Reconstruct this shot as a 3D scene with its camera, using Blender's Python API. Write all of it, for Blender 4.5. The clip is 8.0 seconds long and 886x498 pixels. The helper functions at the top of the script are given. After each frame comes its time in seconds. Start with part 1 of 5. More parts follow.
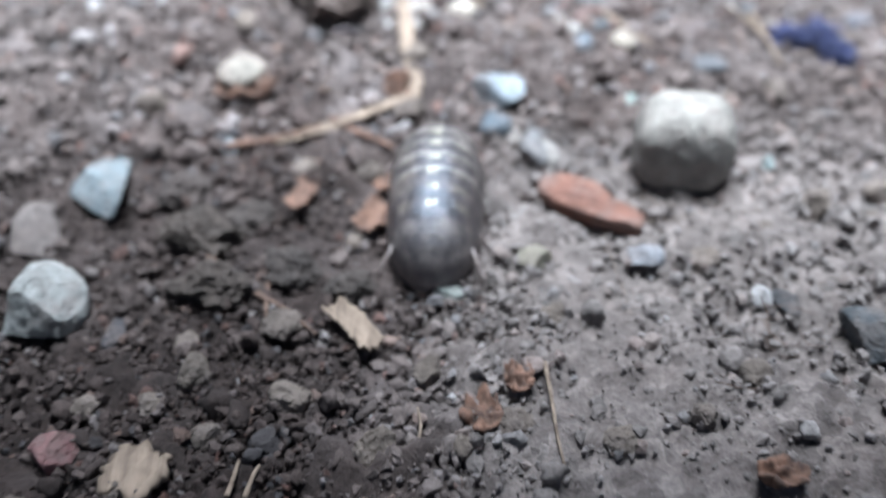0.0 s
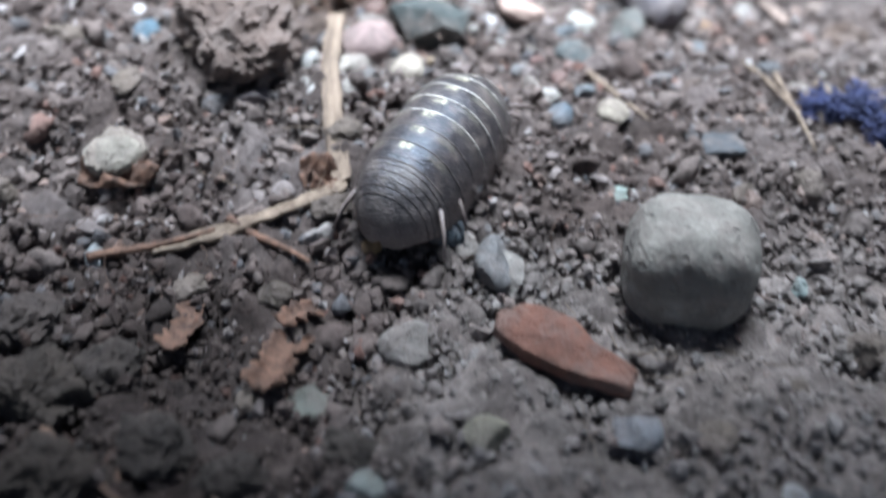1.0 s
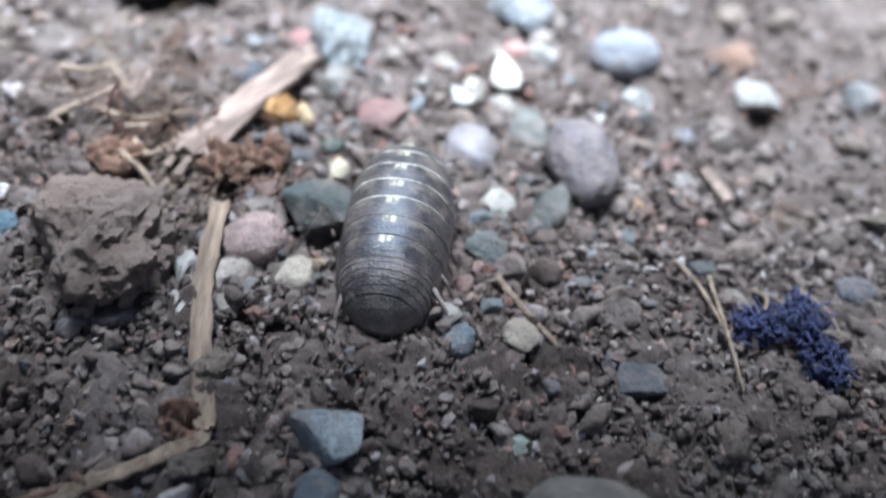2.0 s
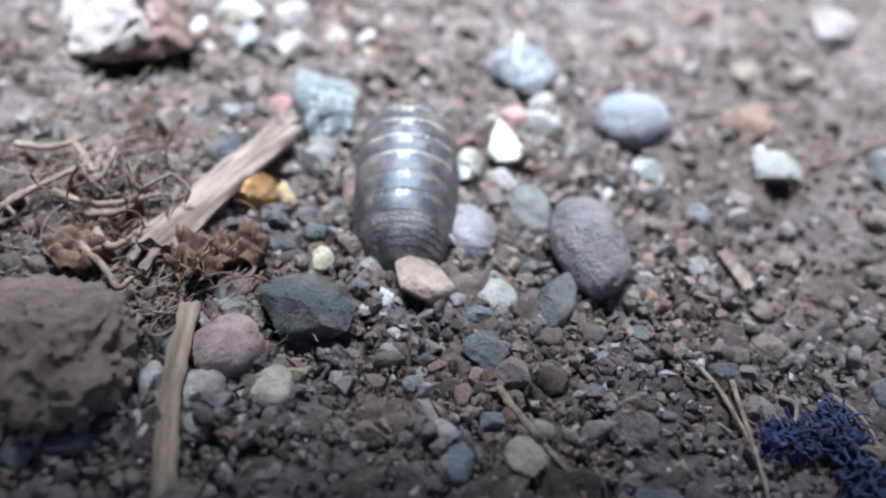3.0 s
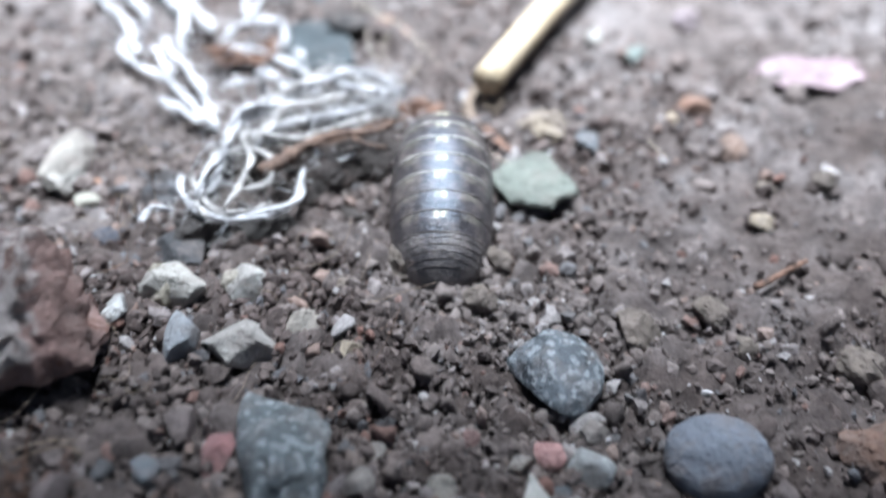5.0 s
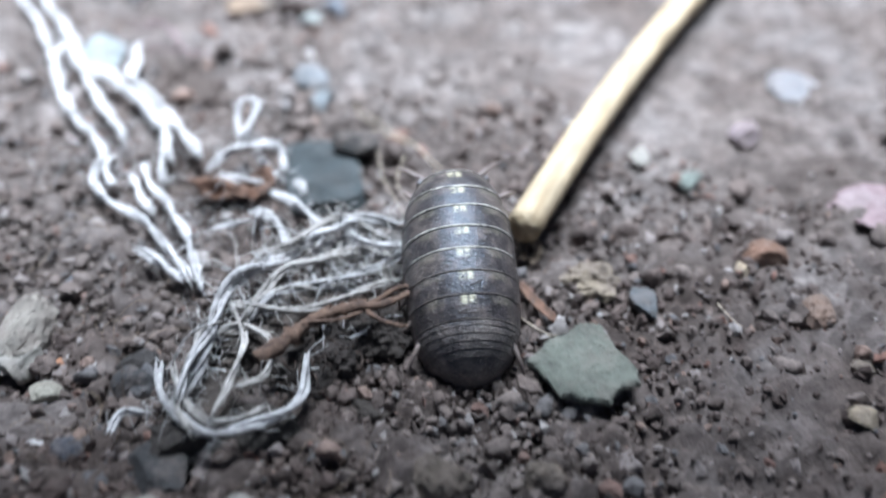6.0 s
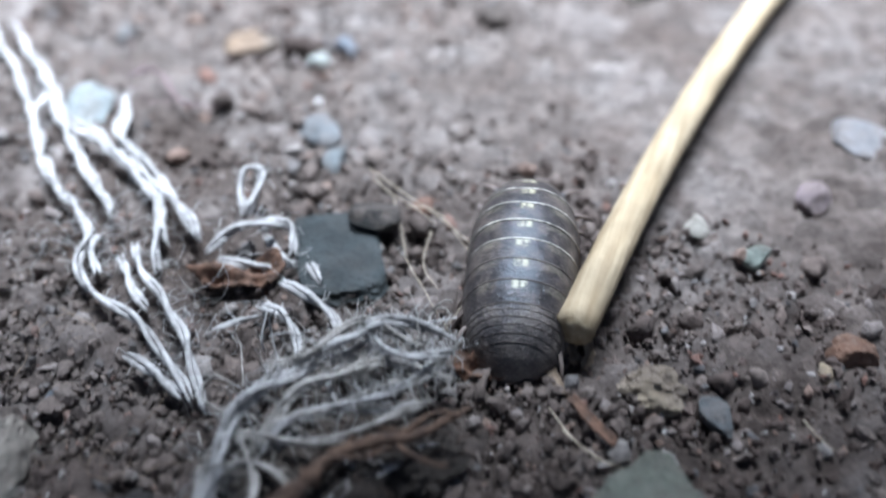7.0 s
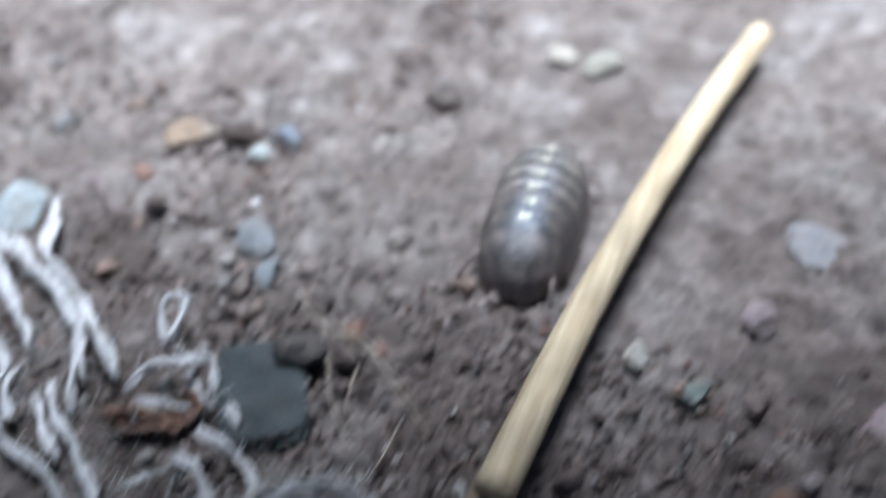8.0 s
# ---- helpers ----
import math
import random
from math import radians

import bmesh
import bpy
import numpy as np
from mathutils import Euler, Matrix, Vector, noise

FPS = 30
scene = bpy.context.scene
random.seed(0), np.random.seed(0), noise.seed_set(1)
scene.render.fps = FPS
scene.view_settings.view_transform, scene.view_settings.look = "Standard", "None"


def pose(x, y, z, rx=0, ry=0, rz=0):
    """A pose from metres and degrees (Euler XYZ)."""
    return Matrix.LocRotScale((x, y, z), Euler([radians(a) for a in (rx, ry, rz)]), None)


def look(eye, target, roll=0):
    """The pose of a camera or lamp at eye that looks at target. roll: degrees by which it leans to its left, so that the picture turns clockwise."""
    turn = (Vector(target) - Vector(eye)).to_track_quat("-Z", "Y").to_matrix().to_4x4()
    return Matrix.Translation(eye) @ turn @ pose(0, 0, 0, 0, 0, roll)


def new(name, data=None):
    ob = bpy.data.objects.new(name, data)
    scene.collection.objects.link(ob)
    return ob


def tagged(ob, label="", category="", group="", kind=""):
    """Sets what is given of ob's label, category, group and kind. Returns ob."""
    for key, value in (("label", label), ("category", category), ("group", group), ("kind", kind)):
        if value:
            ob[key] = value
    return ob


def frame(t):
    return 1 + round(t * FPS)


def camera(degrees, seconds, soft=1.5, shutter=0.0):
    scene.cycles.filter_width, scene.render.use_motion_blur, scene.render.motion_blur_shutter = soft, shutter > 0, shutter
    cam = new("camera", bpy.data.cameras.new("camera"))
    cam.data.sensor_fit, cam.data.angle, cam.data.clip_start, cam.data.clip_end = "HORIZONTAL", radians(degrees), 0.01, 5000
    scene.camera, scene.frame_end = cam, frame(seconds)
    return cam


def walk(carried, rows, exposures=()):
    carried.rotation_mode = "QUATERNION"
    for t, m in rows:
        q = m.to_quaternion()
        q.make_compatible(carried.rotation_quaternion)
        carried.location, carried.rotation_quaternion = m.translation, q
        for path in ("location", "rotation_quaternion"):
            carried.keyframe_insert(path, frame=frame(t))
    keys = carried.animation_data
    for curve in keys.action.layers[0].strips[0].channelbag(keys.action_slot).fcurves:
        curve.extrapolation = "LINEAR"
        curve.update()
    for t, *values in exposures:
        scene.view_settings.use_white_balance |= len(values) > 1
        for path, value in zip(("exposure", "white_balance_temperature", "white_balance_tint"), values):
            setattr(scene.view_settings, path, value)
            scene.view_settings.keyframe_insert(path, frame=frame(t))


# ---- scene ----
CM = 0.01
cam = camera(48.0, 8.0, soft=2.1, shutter=0.5)
# The path in centimetres: seconds, eye, target, roll.
PATH = [
    (0, (-0.004, 0.010, 3.442), (-0.011, 3.013, 0.800), -2.18),
    (0.5, (0.091, 0.831, 3.073), (0.085, 3.830, 0.426), -1.83),
    (0.9, (0.340, 1.516, 3.008), (0.330, 4.494, 0.337), -1.50),
    (1, (0.318, 1.632, 3.029), (0.338, 4.591, 0.337), -1.26),
    (1.1, (0.305, 1.823, 3.068), (0.324, 4.784, 0.379), -1.08),
    (1.4, (0.429, 2.296, 3.386), (0.503, 5.152, 0.587), 0.33),
    (1.5, (0.541, 2.413, 3.453), (0.585, 5.265, 0.649), -0.01),
    (1.6, (0.674, 2.530, 3.521), (0.715, 5.374, 0.709), 0.41),
    (1.7, (0.831, 2.652, 3.574), (0.855, 5.485, 0.750), -0.06),
    (2.8, (0.897, 3.503, 3.637), (0.937, 6.367, 0.845), 0.14),
    (3, (0.878, 3.622, 3.572), (0.931, 6.487, 0.781), -0.06),
    (3.5, (1.166, 4.046, 3.456), (1.199, 6.941, 0.696), 0.46),
    (4, (0.926, 4.663, 3.416), (0.927, 7.577, 0.676), -0.21),
    (4.4, (0.895, 5.082, 3.473), (0.907, 8.018, 0.757), -0.65),
    (4.5, (0.909, 5.254, 3.505), (0.930, 8.201, 0.800), -0.42),
    (4.6, (0.931, 5.456, 3.580), (0.946, 8.388, 0.859), -0.19),
    (4.7, (0.923, 5.570, 3.517), (0.948, 8.525, 0.821), -0.58),
    (5.8, (0.818, 6.841, 3.325), (0.933, 9.902, 0.752), 0.20),
    (6, (0.756, 7.129, 3.426), (0.833, 10.185, 0.845), -0.67),
    (6.5, (0.919, 7.555, 3.190), (1.009, 10.615, 0.616), -1.13),
    (7, (0.620, 8.031, 3.395), (0.695, 11.038, 0.759), -1.38),
    (7.5, (0.680, 8.455, 3.484), (0.748, 11.445, 0.828), -1.44),
    (7.9, (0.894, 8.544, 3.650), (0.921, 11.491, 0.946), -2.07),
    (8, (1.089, 8.708, 3.845), (1.107, 11.645, 1.129), -2.47),
]
walk(cam, [(t, look(Vector(eye) * CM, Vector(target) * CM, roll)) for t, eye, target, roll in PATH],
     exposures=[(0, 2.05), (1, 2.22), (1.5, 2.55), (3, 2.55), (3.5, 2.54), (4.5, 2.42), (6.0, 1.95), (8, 1.93)])
# A close-up lens: sharp on the animal, soft beyond it.
cam.data.dof.use_dof = True
cam.data.dof.focus_distance = 0.0458
cam.data.dof.aperture_fstop = 24.0

# ---- light: bright overcast sky, brightest ahead of the camera ----
SUN_AT, SUN_UP = radians(8), radians(82)
world = bpy.data.worlds.new("world")
scene.world = world
world.use_nodes = True
wn = world.node_tree
sky = wn.nodes.new("ShaderNodeTexSky")
sky.sky_type = "NISHITA"
sky.sun_disc = False
sky.sun_elevation, sky.sun_rotation = SUN_UP, SUN_AT
sky.air_density, sky.dust_density = 1.0, 1.5
wn.nodes["Background"].inputs[1].default_value = 0.017
wn.links.new(sky.outputs[0], wn.nodes["Background"].inputs[0])
sun = bpy.data.lights.new("sun", "SUN")
sun.energy, sun.angle, sun.color = 5.35, radians(30), (0.85, 0.968, 1.1)
sun_ob = new("sun", sun)
sun_ob.matrix_world = look((math.sin(SUN_AT) * math.cos(SUN_UP), math.cos(SUN_AT) * math.cos(SUN_UP), math.sin(SUN_UP)), (0, 0, 0))


# ---- materials ----
def material(name):
    m = bpy.data.materials.new(name)
    m.use_nodes = True
    return m, m.node_tree, m.node_tree.nodes["Principled BSDF"]


def node(nt, kind, **values):
    n = nt.nodes.new(kind)
    for key, value in values.items():
        n.inputs[key.replace("_", " ")].default_value = value
    return n


def mix(nt, fac, a, b, how="MIX"):
    """A colour mix; fac, a and b are sockets or values."""
    n = nt.nodes.new("ShaderNodeMix")
    n.data_type, n.blend_type = "RGBA", how
    for k, v in ((0, fac), (6, a), (7, b)):
        if isinstance(v, bpy.types.NodeSocket):
            nt.links.new(v, n.inputs[k])
        elif k:
            n.inputs[k].default_value = (*v, 1)
        else:
            n.inputs[k].default_value = v
    return n.outputs[2]


def ramp(nt, socket, *stops):
    """A colour ramp over (place, grey or colour) stops."""
    n = nt.nodes.new("ShaderNodeValToRGB")
    nt.links.new(socket, n.inputs[0])
    while len(n.color_ramp.elements) < len(stops):
        n.color_ramp.elements.new(0.5)
    for e, (p, v) in zip(n.color_ramp.elements, stops):
        e.position = p
        e.color = (v, v, v, 1) if isinstance(v, (int, float)) else (*v, 1)
    return n.outputs[0]


def grain(nt, vector, scale, detail=4.0, rough=0.6):
    n = node(nt, "ShaderNodeTexNoise", Scale=scale, Detail=detail, Roughness=rough)
    nt.links.new(vector, n.inputs["Vector"])
    return n.outputs[0]


def bump(nt, bsdf, *layers):
    """Layers of (height socket, distance in metres), stacked."""
    last = None
    for h, dist in layers:
        b = node(nt, "ShaderNodeBump", Strength=1.0, Distance=dist)
        nt.links.new(h, b.inputs["Height"])
        if last:
            nt.links.new(last, b.inputs["Normal"])
        last = b.outputs[0]
    nt.links.new(last, bsdf.inputs["Normal"])


def object_space(nt):
    return nt.nodes.new("ShaderNodeTexCoord").outputs["Object"]


def first_patch(nt, v, slope_x, start_x):
    """A patch of ground beside the first stones, with an uneven edge along x."""
    xyz = nt.nodes.new("ShaderNodeSeparateXYZ")
    nt.links.new(v, xyz.inputs[0])
    edges = []
    for axis, slope, start in ((0, slope_x, start_x), (1, -60, 3.1)):
        n = nt.nodes.new("ShaderNodeMath")
        n.operation = "MULTIPLY_ADD"
        n.inputs[1].default_value, n.inputs[2].default_value = slope, start
        nt.links.new(xyz.outputs[axis], n.inputs[0])
        edges.append(n.outputs[0])
    low = nt.nodes.new("ShaderNodeMath")
    low.operation = "MINIMUM"
    for k in (0, 1):
        nt.links.new(edges[k], low.inputs[k])
    total = nt.nodes.new("ShaderNodeMath")
    nt.links.new(low.outputs[0], total.inputs[0])
    nt.links.new(grain(nt, v, 110, 4), total.inputs[1])
    return ramp(nt, total.outputs[0], (0.35, 0.0), (0.75, 1.0))


def soil_material():
    m, nt, bsdf = material("soil")
    v = object_space(nt)
    big, mid, fine, dust = grain(nt, v, 45, 3), grain(nt, v, 420, 5), grain(nt, v, 2300, 4, 0.7), grain(nt, v, 120, 4)
    c = mix(nt, ramp(nt, big, (0.35, 0.0), (0.65, 1.0)), (0.07275, 0.05712, 0.05141), (0.1455, 0.1224, 0.1151))
    c = mix(nt, ramp(nt, dust, (0.45, 0.0), (0.7, 0.7)), c, (0.2328, 0.2111, 0.2091))
    c = mix(nt, ramp(nt, mid, (0.4, 0.55), (0.6, 0.0)), c, (0.0582, 0.04335, 0.03858))
    c = mix(nt, mix(nt, 1.0, first_patch(nt, v, 90, 0.0), ramp(nt, mid, (0.35, 0.35), (0.6, 0.85)), "MULTIPLY"), c, (0.25, 0.224, 0.212))
    cells = node(nt, "ShaderNodeTexVoronoi", Scale=900)
    nt.links.new(v, cells.inputs["Vector"])
    c = mix(nt, 0.55, c, ramp(nt, cells.outputs["Color"], (0.2, 0.55), (0.8, 1.4)), "MULTIPLY")
    c = mix(nt, 0.6, c, ramp(nt, fine, (0.3, 0.35), (0.7, 1.35)), "MULTIPLY")
    c = mix(nt, first_patch(nt, v, -90, -0.35), c, mix(nt, 1.0, c, (0.42, 0.39, 0.38), "MULTIPLY"))
    xyz = nt.nodes.new("ShaderNodeSeparateXYZ")
    nt.links.new(v, xyz.inputs[0])
    # Shade of the gaps is put into the nearer soil's colour, fading with y.
    gap_shade_fade = node(nt, "ShaderNodeMapRange", From_Min=0.092, From_Max=0.135)
    nt.links.new(xyz.outputs[1], gap_shade_fade.inputs[0])
    c = mix(nt, gap_shade_fade.outputs[0], mix(nt, 1.0, c, (0.72, 0.68, 0.67), "MULTIPLY"), c)
    nt.links.new(c, bsdf.inputs["Base Color"])
    bsdf.inputs["Roughness"].default_value = 0.92
    bsdf.inputs["Specular IOR Level"].default_value = 0.25
    bump(nt, bsdf, (mid, 0.0006), (fine, 0.00018))
    return m


def crumb_material():
    """Soil crumbs and grit: each island has a tone of its own."""
    m, nt, bsdf = material("crumb")
    v = object_space(nt)
    island = nt.nodes.new("ShaderNodeNewGeometry").outputs["Random Per Island"]
    tone = ramp(nt, island, (0.0, (0.055, 0.039, 0.035)), (0.25, (0.092, 0.067, 0.061)), (0.48, (0.13, 0.098, 0.089)), (0.68, (0.165, 0.131, 0.121)), (0.8, (0.105, 0.1, 0.106)), (0.85, (0.21, 0.176, 0.17)),
                (0.91, (0.16, 0.086, 0.07)), (0.94, (0.23, 0.157, 0.132)), (0.965, (0.31, 0.28, 0.275)), (0.993, (0.46, 0.44, 0.44)))
    nt.nodes[-1].color_ramp.interpolation = "CONSTANT"
    patch = grain(nt, v, 60, 3)
    fine = grain(nt, v, 2600, 4, 0.7)
    c = mix(nt, ramp(nt, patch, (0.4, 0.0), (0.62, 0.4)), tone, (0.2, 0.171, 0.16))
    c = mix(nt, mix(nt, 1.0, first_patch(nt, v, 90, 0.0), (0.55, 0.55, 0.55), "MULTIPLY"), c, (0.22, 0.196, 0.185))
    c = mix(nt, 0.7, c, ramp(nt, fine, (0.3, 0.4), (0.7, 1.3)), "MULTIPLY")
    c = mix(nt, first_patch(nt, v, -90, -0.35), c, mix(nt, 1.0, c, (0.45, 0.42, 0.41), "MULTIPLY"))
    nt.links.new(c, bsdf.inputs["Base Color"])
    bsdf.inputs["Roughness"].default_value = 0.88
    bsdf.inputs["Specular IOR Level"].default_value = 0.3
    bump(nt, bsdf, (fine, 0.0002))
    return m


def stone_material(name, rough=0.6, speckle=0.0, dust=0.45, crust=0.0, pits=0.0):
    """Stone in the object's own colour, with veins, pits and a dusting of soil."""
    m, nt, bsdf = material(name)
    info = nt.nodes.new("ShaderNodeObjectInfo")
    shift = nt.nodes.new("ShaderNodeVectorMath")
    nt.links.new(object_space(nt), shift.inputs[0])
    nt.links.new(info.outputs["Random"], shift.inputs[1])
    v = shift.outputs[0]
    big, mid, fine = grain(nt, v, 300, 4), grain(nt, v, 1100, 5, 0.7), grain(nt, v, 4200, 3, 0.7)
    c = mix(nt, 0.8, info.outputs["Color"], ramp(nt, big, (0.3, 0.55), (0.7, 1.35)), "MULTIPLY")
    c = mix(nt, 0.7, c, ramp(nt, mid, (0.3, 0.55), (0.7, 1.4)), "MULTIPLY")
    if speckle:
        spots = nt.nodes.new("ShaderNodeTexVoronoi")
        spots.inputs["Scale"].default_value = 3600
        nt.links.new(v, spots.inputs["Vector"])
        c = mix(nt, ramp(nt, spots.outputs["Color"], (0.6, 0.0), (0.75, speckle)), c, (0.55, 0.58, 0.6))
        c = mix(nt, ramp(nt, fine, (0.55, 0.0), (0.62, speckle)), c, (0.03, 0.035, 0.045))
    if crust:
        flank = nt.nodes.new("ShaderNodeVectorMath")
        flank.operation = "DOT_PRODUCT"
        nt.links.new(object_space(nt), flank.inputs[0])
        flank.inputs[1].default_value = (-110, -75, 125)
        edge = nt.nodes.new("ShaderNodeMath")
        nt.links.new(flank.outputs["Value"], edge.inputs[0])
        nt.links.new(grain(nt, v, 300, 5, 0.65), edge.inputs[1])
        c = mix(nt, ramp(nt, edge.outputs[0], (0.6, 0.0), (0.68, crust)), c, (0.3, 0.262, 0.25))
        c = mix(nt, ramp(nt, grain(nt, v, 420, 3), (0.55, 0.0), (0.62, 0.8)), c, (0.11, 0.05, 0.035))
    c = mix(nt, ramp(nt, grain(nt, v, 650, 6, 0.75), (0.46, 0.0), (0.6, dust)), c, (0.18, 0.144, 0.13))
    nt.links.new(c, bsdf.inputs["Base Color"])
    nt.links.new(ramp(nt, mid, (0.3, rough - 0.12), (0.7, rough + 0.2)), bsdf.inputs["Roughness"])
    bsdf.inputs["Specular IOR Level"].default_value = 0.3
    layers = [(big, 0.0006), (mid, 0.00045), (fine, 0.00014)]
    if pits:
        holes = node(nt, "ShaderNodeTexVoronoi", Scale=1500)
        nt.links.new(v, holes.inputs["Vector"])
        deep = ramp(nt, holes.outputs["Distance"], (0.1, 0.0), (0.35, 1.0))
        layers = [(big, 0.00025), (mid, 0.0003), (fine, 0.00014), (deep, 0.00012 * pits)]
    bump(nt, bsdf, *layers)
    return m


def fibre_material(name, dark, light, rough=0.7, along=(1, 1, 1), scale=1500, turn=0):
    """Plant fibre, streaked along the piece's own length (after the turn, local y)."""
    m, nt, bsdf = material(name)
    mapping = nt.nodes.new("ShaderNodeMapping")
    mapping.vector_type = "TEXTURE"
    mapping.inputs["Scale"].default_value = along
    mapping.inputs["Rotation"].default_value[2] = radians(turn)
    nt.links.new(object_space(nt), mapping.inputs["Vector"])
    streak, stain = grain(nt, mapping.outputs[0], scale, 4), grain(nt, object_space(nt), 260, 4)
    c = mix(nt, ramp(nt, streak, (0.35, 0.0), (0.65, 1.0)), dark, light)
    c = mix(nt, 0.7, c, ramp(nt, stain, (0.3, 0.55), (0.7, 1.25)), "MULTIPLY")
    nt.links.new(c, bsdf.inputs["Base Color"])
    bsdf.inputs["Roughness"].default_value = rough
    bump(nt, bsdf, (streak, 0.00015), (stain, 0.0002))
    return m


def shell_material(name, dark, light, rough, spots=0.0, dust=0.0):
    """Mottled shell, browner and paler towards the skirt; spots: how strong the pale paired spots along the back are; dust: dry soil sticking to it."""
    m, nt, bsdf = material(name)
    v = object_space(nt)
    xyz = nt.nodes.new("ShaderNodeSeparateXYZ")
    nt.links.new(v, xyz.inputs[0])

    def sum_of(socket, how, value):
        n = nt.nodes.new("ShaderNodeMath")
        n.operation = how
        nt.links.new(socket, n.inputs[0])
        n.inputs[1].default_value = value
        return n.outputs[0]

    blotch, mottle, fine = grain(nt, v, 900, 3), grain(nt, v, 2600, 5, 0.7), grain(nt, v, 7000, 3)
    c = mix(nt, ramp(nt, blotch, (0.46, 0.0), (0.62, 0.75)), dark, light)
    c = mix(nt, 0.75, c, ramp(nt, mottle, (0.36, 0.25), (0.64, 1.8)), "MULTIPLY")
    skirt = ramp(nt, sum_of(xyz.outputs[2], "MULTIPLY", 300), (0.2, 0.6), (0.62, 0.0))
    c = mix(nt, skirt, c, (0.21, 0.155, 0.135))
    if spots:
        off = sum_of(xyz.outputs[0], "ABSOLUTE", 0)
        wave = sum_of(sum_of(xyz.outputs[1], "ADD", 0.000137), "PINGPONG", 0.00057)
        rows = ramp(nt, sum_of(off, "MULTIPLY", 300), (0.005, 0.2), (0.03, 1.0), (0.07, 1.0), (0.12, 0.0), (0.28, 0.0), (0.4, 0.14), (0.52, 0.14), (0.66, 0.0))
        bars = ramp(nt, sum_of(wave, "MULTIPLY", 1700), (0.22, 1.0), (0.5, 0.0))
        spot = mix(nt, 1.0, rows, bars, "MULTIPLY")
        spot = mix(nt, 1.0, spot, ramp(nt, grain(nt, v, 2400, 5, 0.75), (0.4, 0.0), (0.52, spots)), "MULTIPLY")
        c = mix(nt, spot, c, (0.5, 0.46, 0.33))
    film = ramp(nt, grain(nt, v, 420, 5, 0.7), (0.4, 0.15 * dust), (0.62, dust))
    c = mix(nt, film, c, (0.25, 0.215, 0.195))
    c = mix(nt, ramp(nt, fine, (0.59, 0.0), (0.67, 0.3 + 0.6 * dust)), c, (0.3, 0.265, 0.24))
    nt.links.new(c, bsdf.inputs["Base Color"])
    gloss = ramp(nt, mottle, (0.3, rough - 0.06), (0.7, rough + 0.16))
    nt.links.new(mix(nt, film, gloss, (0.6, 0.6, 0.6)), bsdf.inputs["Roughness"])
    bsdf.inputs["Specular IOR Level"].default_value = 0.58
    # Highlights are tinted blue to imitate a reflected sky.
    bsdf.inputs["Specular Tint"].default_value = (0.68, 0.82, 1.0, 1)
    bump(nt, bsdf, (blotch, 0.00012 * dust), (mottle, 0.00005 + 0.00008 * dust), (fine, 0.00003 + 0.00006 * dust))
    return m


SOIL, CRUMB = soil_material(), crumb_material()
STONE, SPECKLED, SMOOTH = stone_material("stone", 0.7), stone_material("speckled_stone", 0.7, 0.34, 0.35), stone_material("smooth_stone", 0.68, 0, 0.55)
PITTED = stone_material("pitted_stone", 0.8, 0.0, 0.5, 0.0, 0.9)
CLEAN = stone_material("clean_stone", 0.6, 0, 0.12)
SHALE = stone_material("shale", 0.75, 0, 0.3)
SLATE = stone_material("slate", 0.7, 0, 0.08)
CLOD = stone_material("clod", 0.85, 0, 0.5)
DAMP_SHADED = stone_material("damp_shaded_clod", 0.8, 0, 0.12)
CRUSTED = stone_material("crusted_stone", 0.8, 0, 0.3, 0.9)
SHELL = shell_material("shell", (0.03, 0.024, 0.025), (0.1, 0.078, 0.07), 0.31, 0.95, 0.1)
TAIL = shell_material("tail_shell", (0.03, 0.024, 0.025), (0.125, 0.1, 0.092), 0.34, 0.0, 0.36)
RIM = shell_material("shell_rim", (0.38, 0.355, 0.325), (0.54, 0.51, 0.46), 0.4)
DARK_RIM = shell_material("dark_rim", (0.085, 0.07, 0.066), (0.2, 0.168, 0.15), 0.36, 0.0, 0.3)
LIMB = shell_material("limb", (0.1, 0.085, 0.078), (0.19, 0.165, 0.15), 0.5)
STRAW = fibre_material("straw", (0.3, 0.22, 0.135), (0.45, 0.36, 0.25), 0.75, (1, 22, 1), 2200, -22)
BARK = fibre_material("bark", (0.1, 0.07, 0.057), (0.25, 0.186, 0.158), 0.85, (1, 9, 1), 1800, -37)
STEM = fibre_material("dry_stem", (0.11, 0.077, 0.056), (0.25, 0.188, 0.142), 0.85)
STRIP = fibre_material("straw_strip", (0.1, 0.07, 0.051), (0.24, 0.178, 0.134), 0.85, (1, 9, 1), 1800, 0)
DRY = fibre_material("dry_leaf", (0.05, 0.026, 0.018), (0.18, 0.094, 0.062), 0.8)
COTTON = fibre_material("cotton", (0.27, 0.258, 0.262), (0.5, 0.49, 0.5), 0.9)
GREYFLUFF = fibre_material("grey_fluff", (0.22, 0.2, 0.19), (0.44, 0.415, 0.4), 0.95)
BLUE = fibre_material("blue_fibre", (0.012, 0.016, 0.048), (0.04, 0.05, 0.13), 0.9)
HAIR = fibre_material("hair", (0.25, 0.2, 0.155), (0.46, 0.39, 0.32), 0.5)
ROOT = fibre_material("root", (0.05, 0.03, 0.024), (0.15, 0.092, 0.066), 0.9)
DARK_ROOT = fibre_material("dark_root", (0.02, 0.014, 0.012), (0.07, 0.045, 0.036), 0.9)
PETAL = fibre_material("petal", (0.14, 0.092, 0.1), (0.2, 0.14, 0.15), 0.6)


# ---- the ground ----
def smooth(a, b, v):
    u = min(max((v - a) / (b - a), 0.0), 1.0)
    return u * u * (3 - 2 * u)


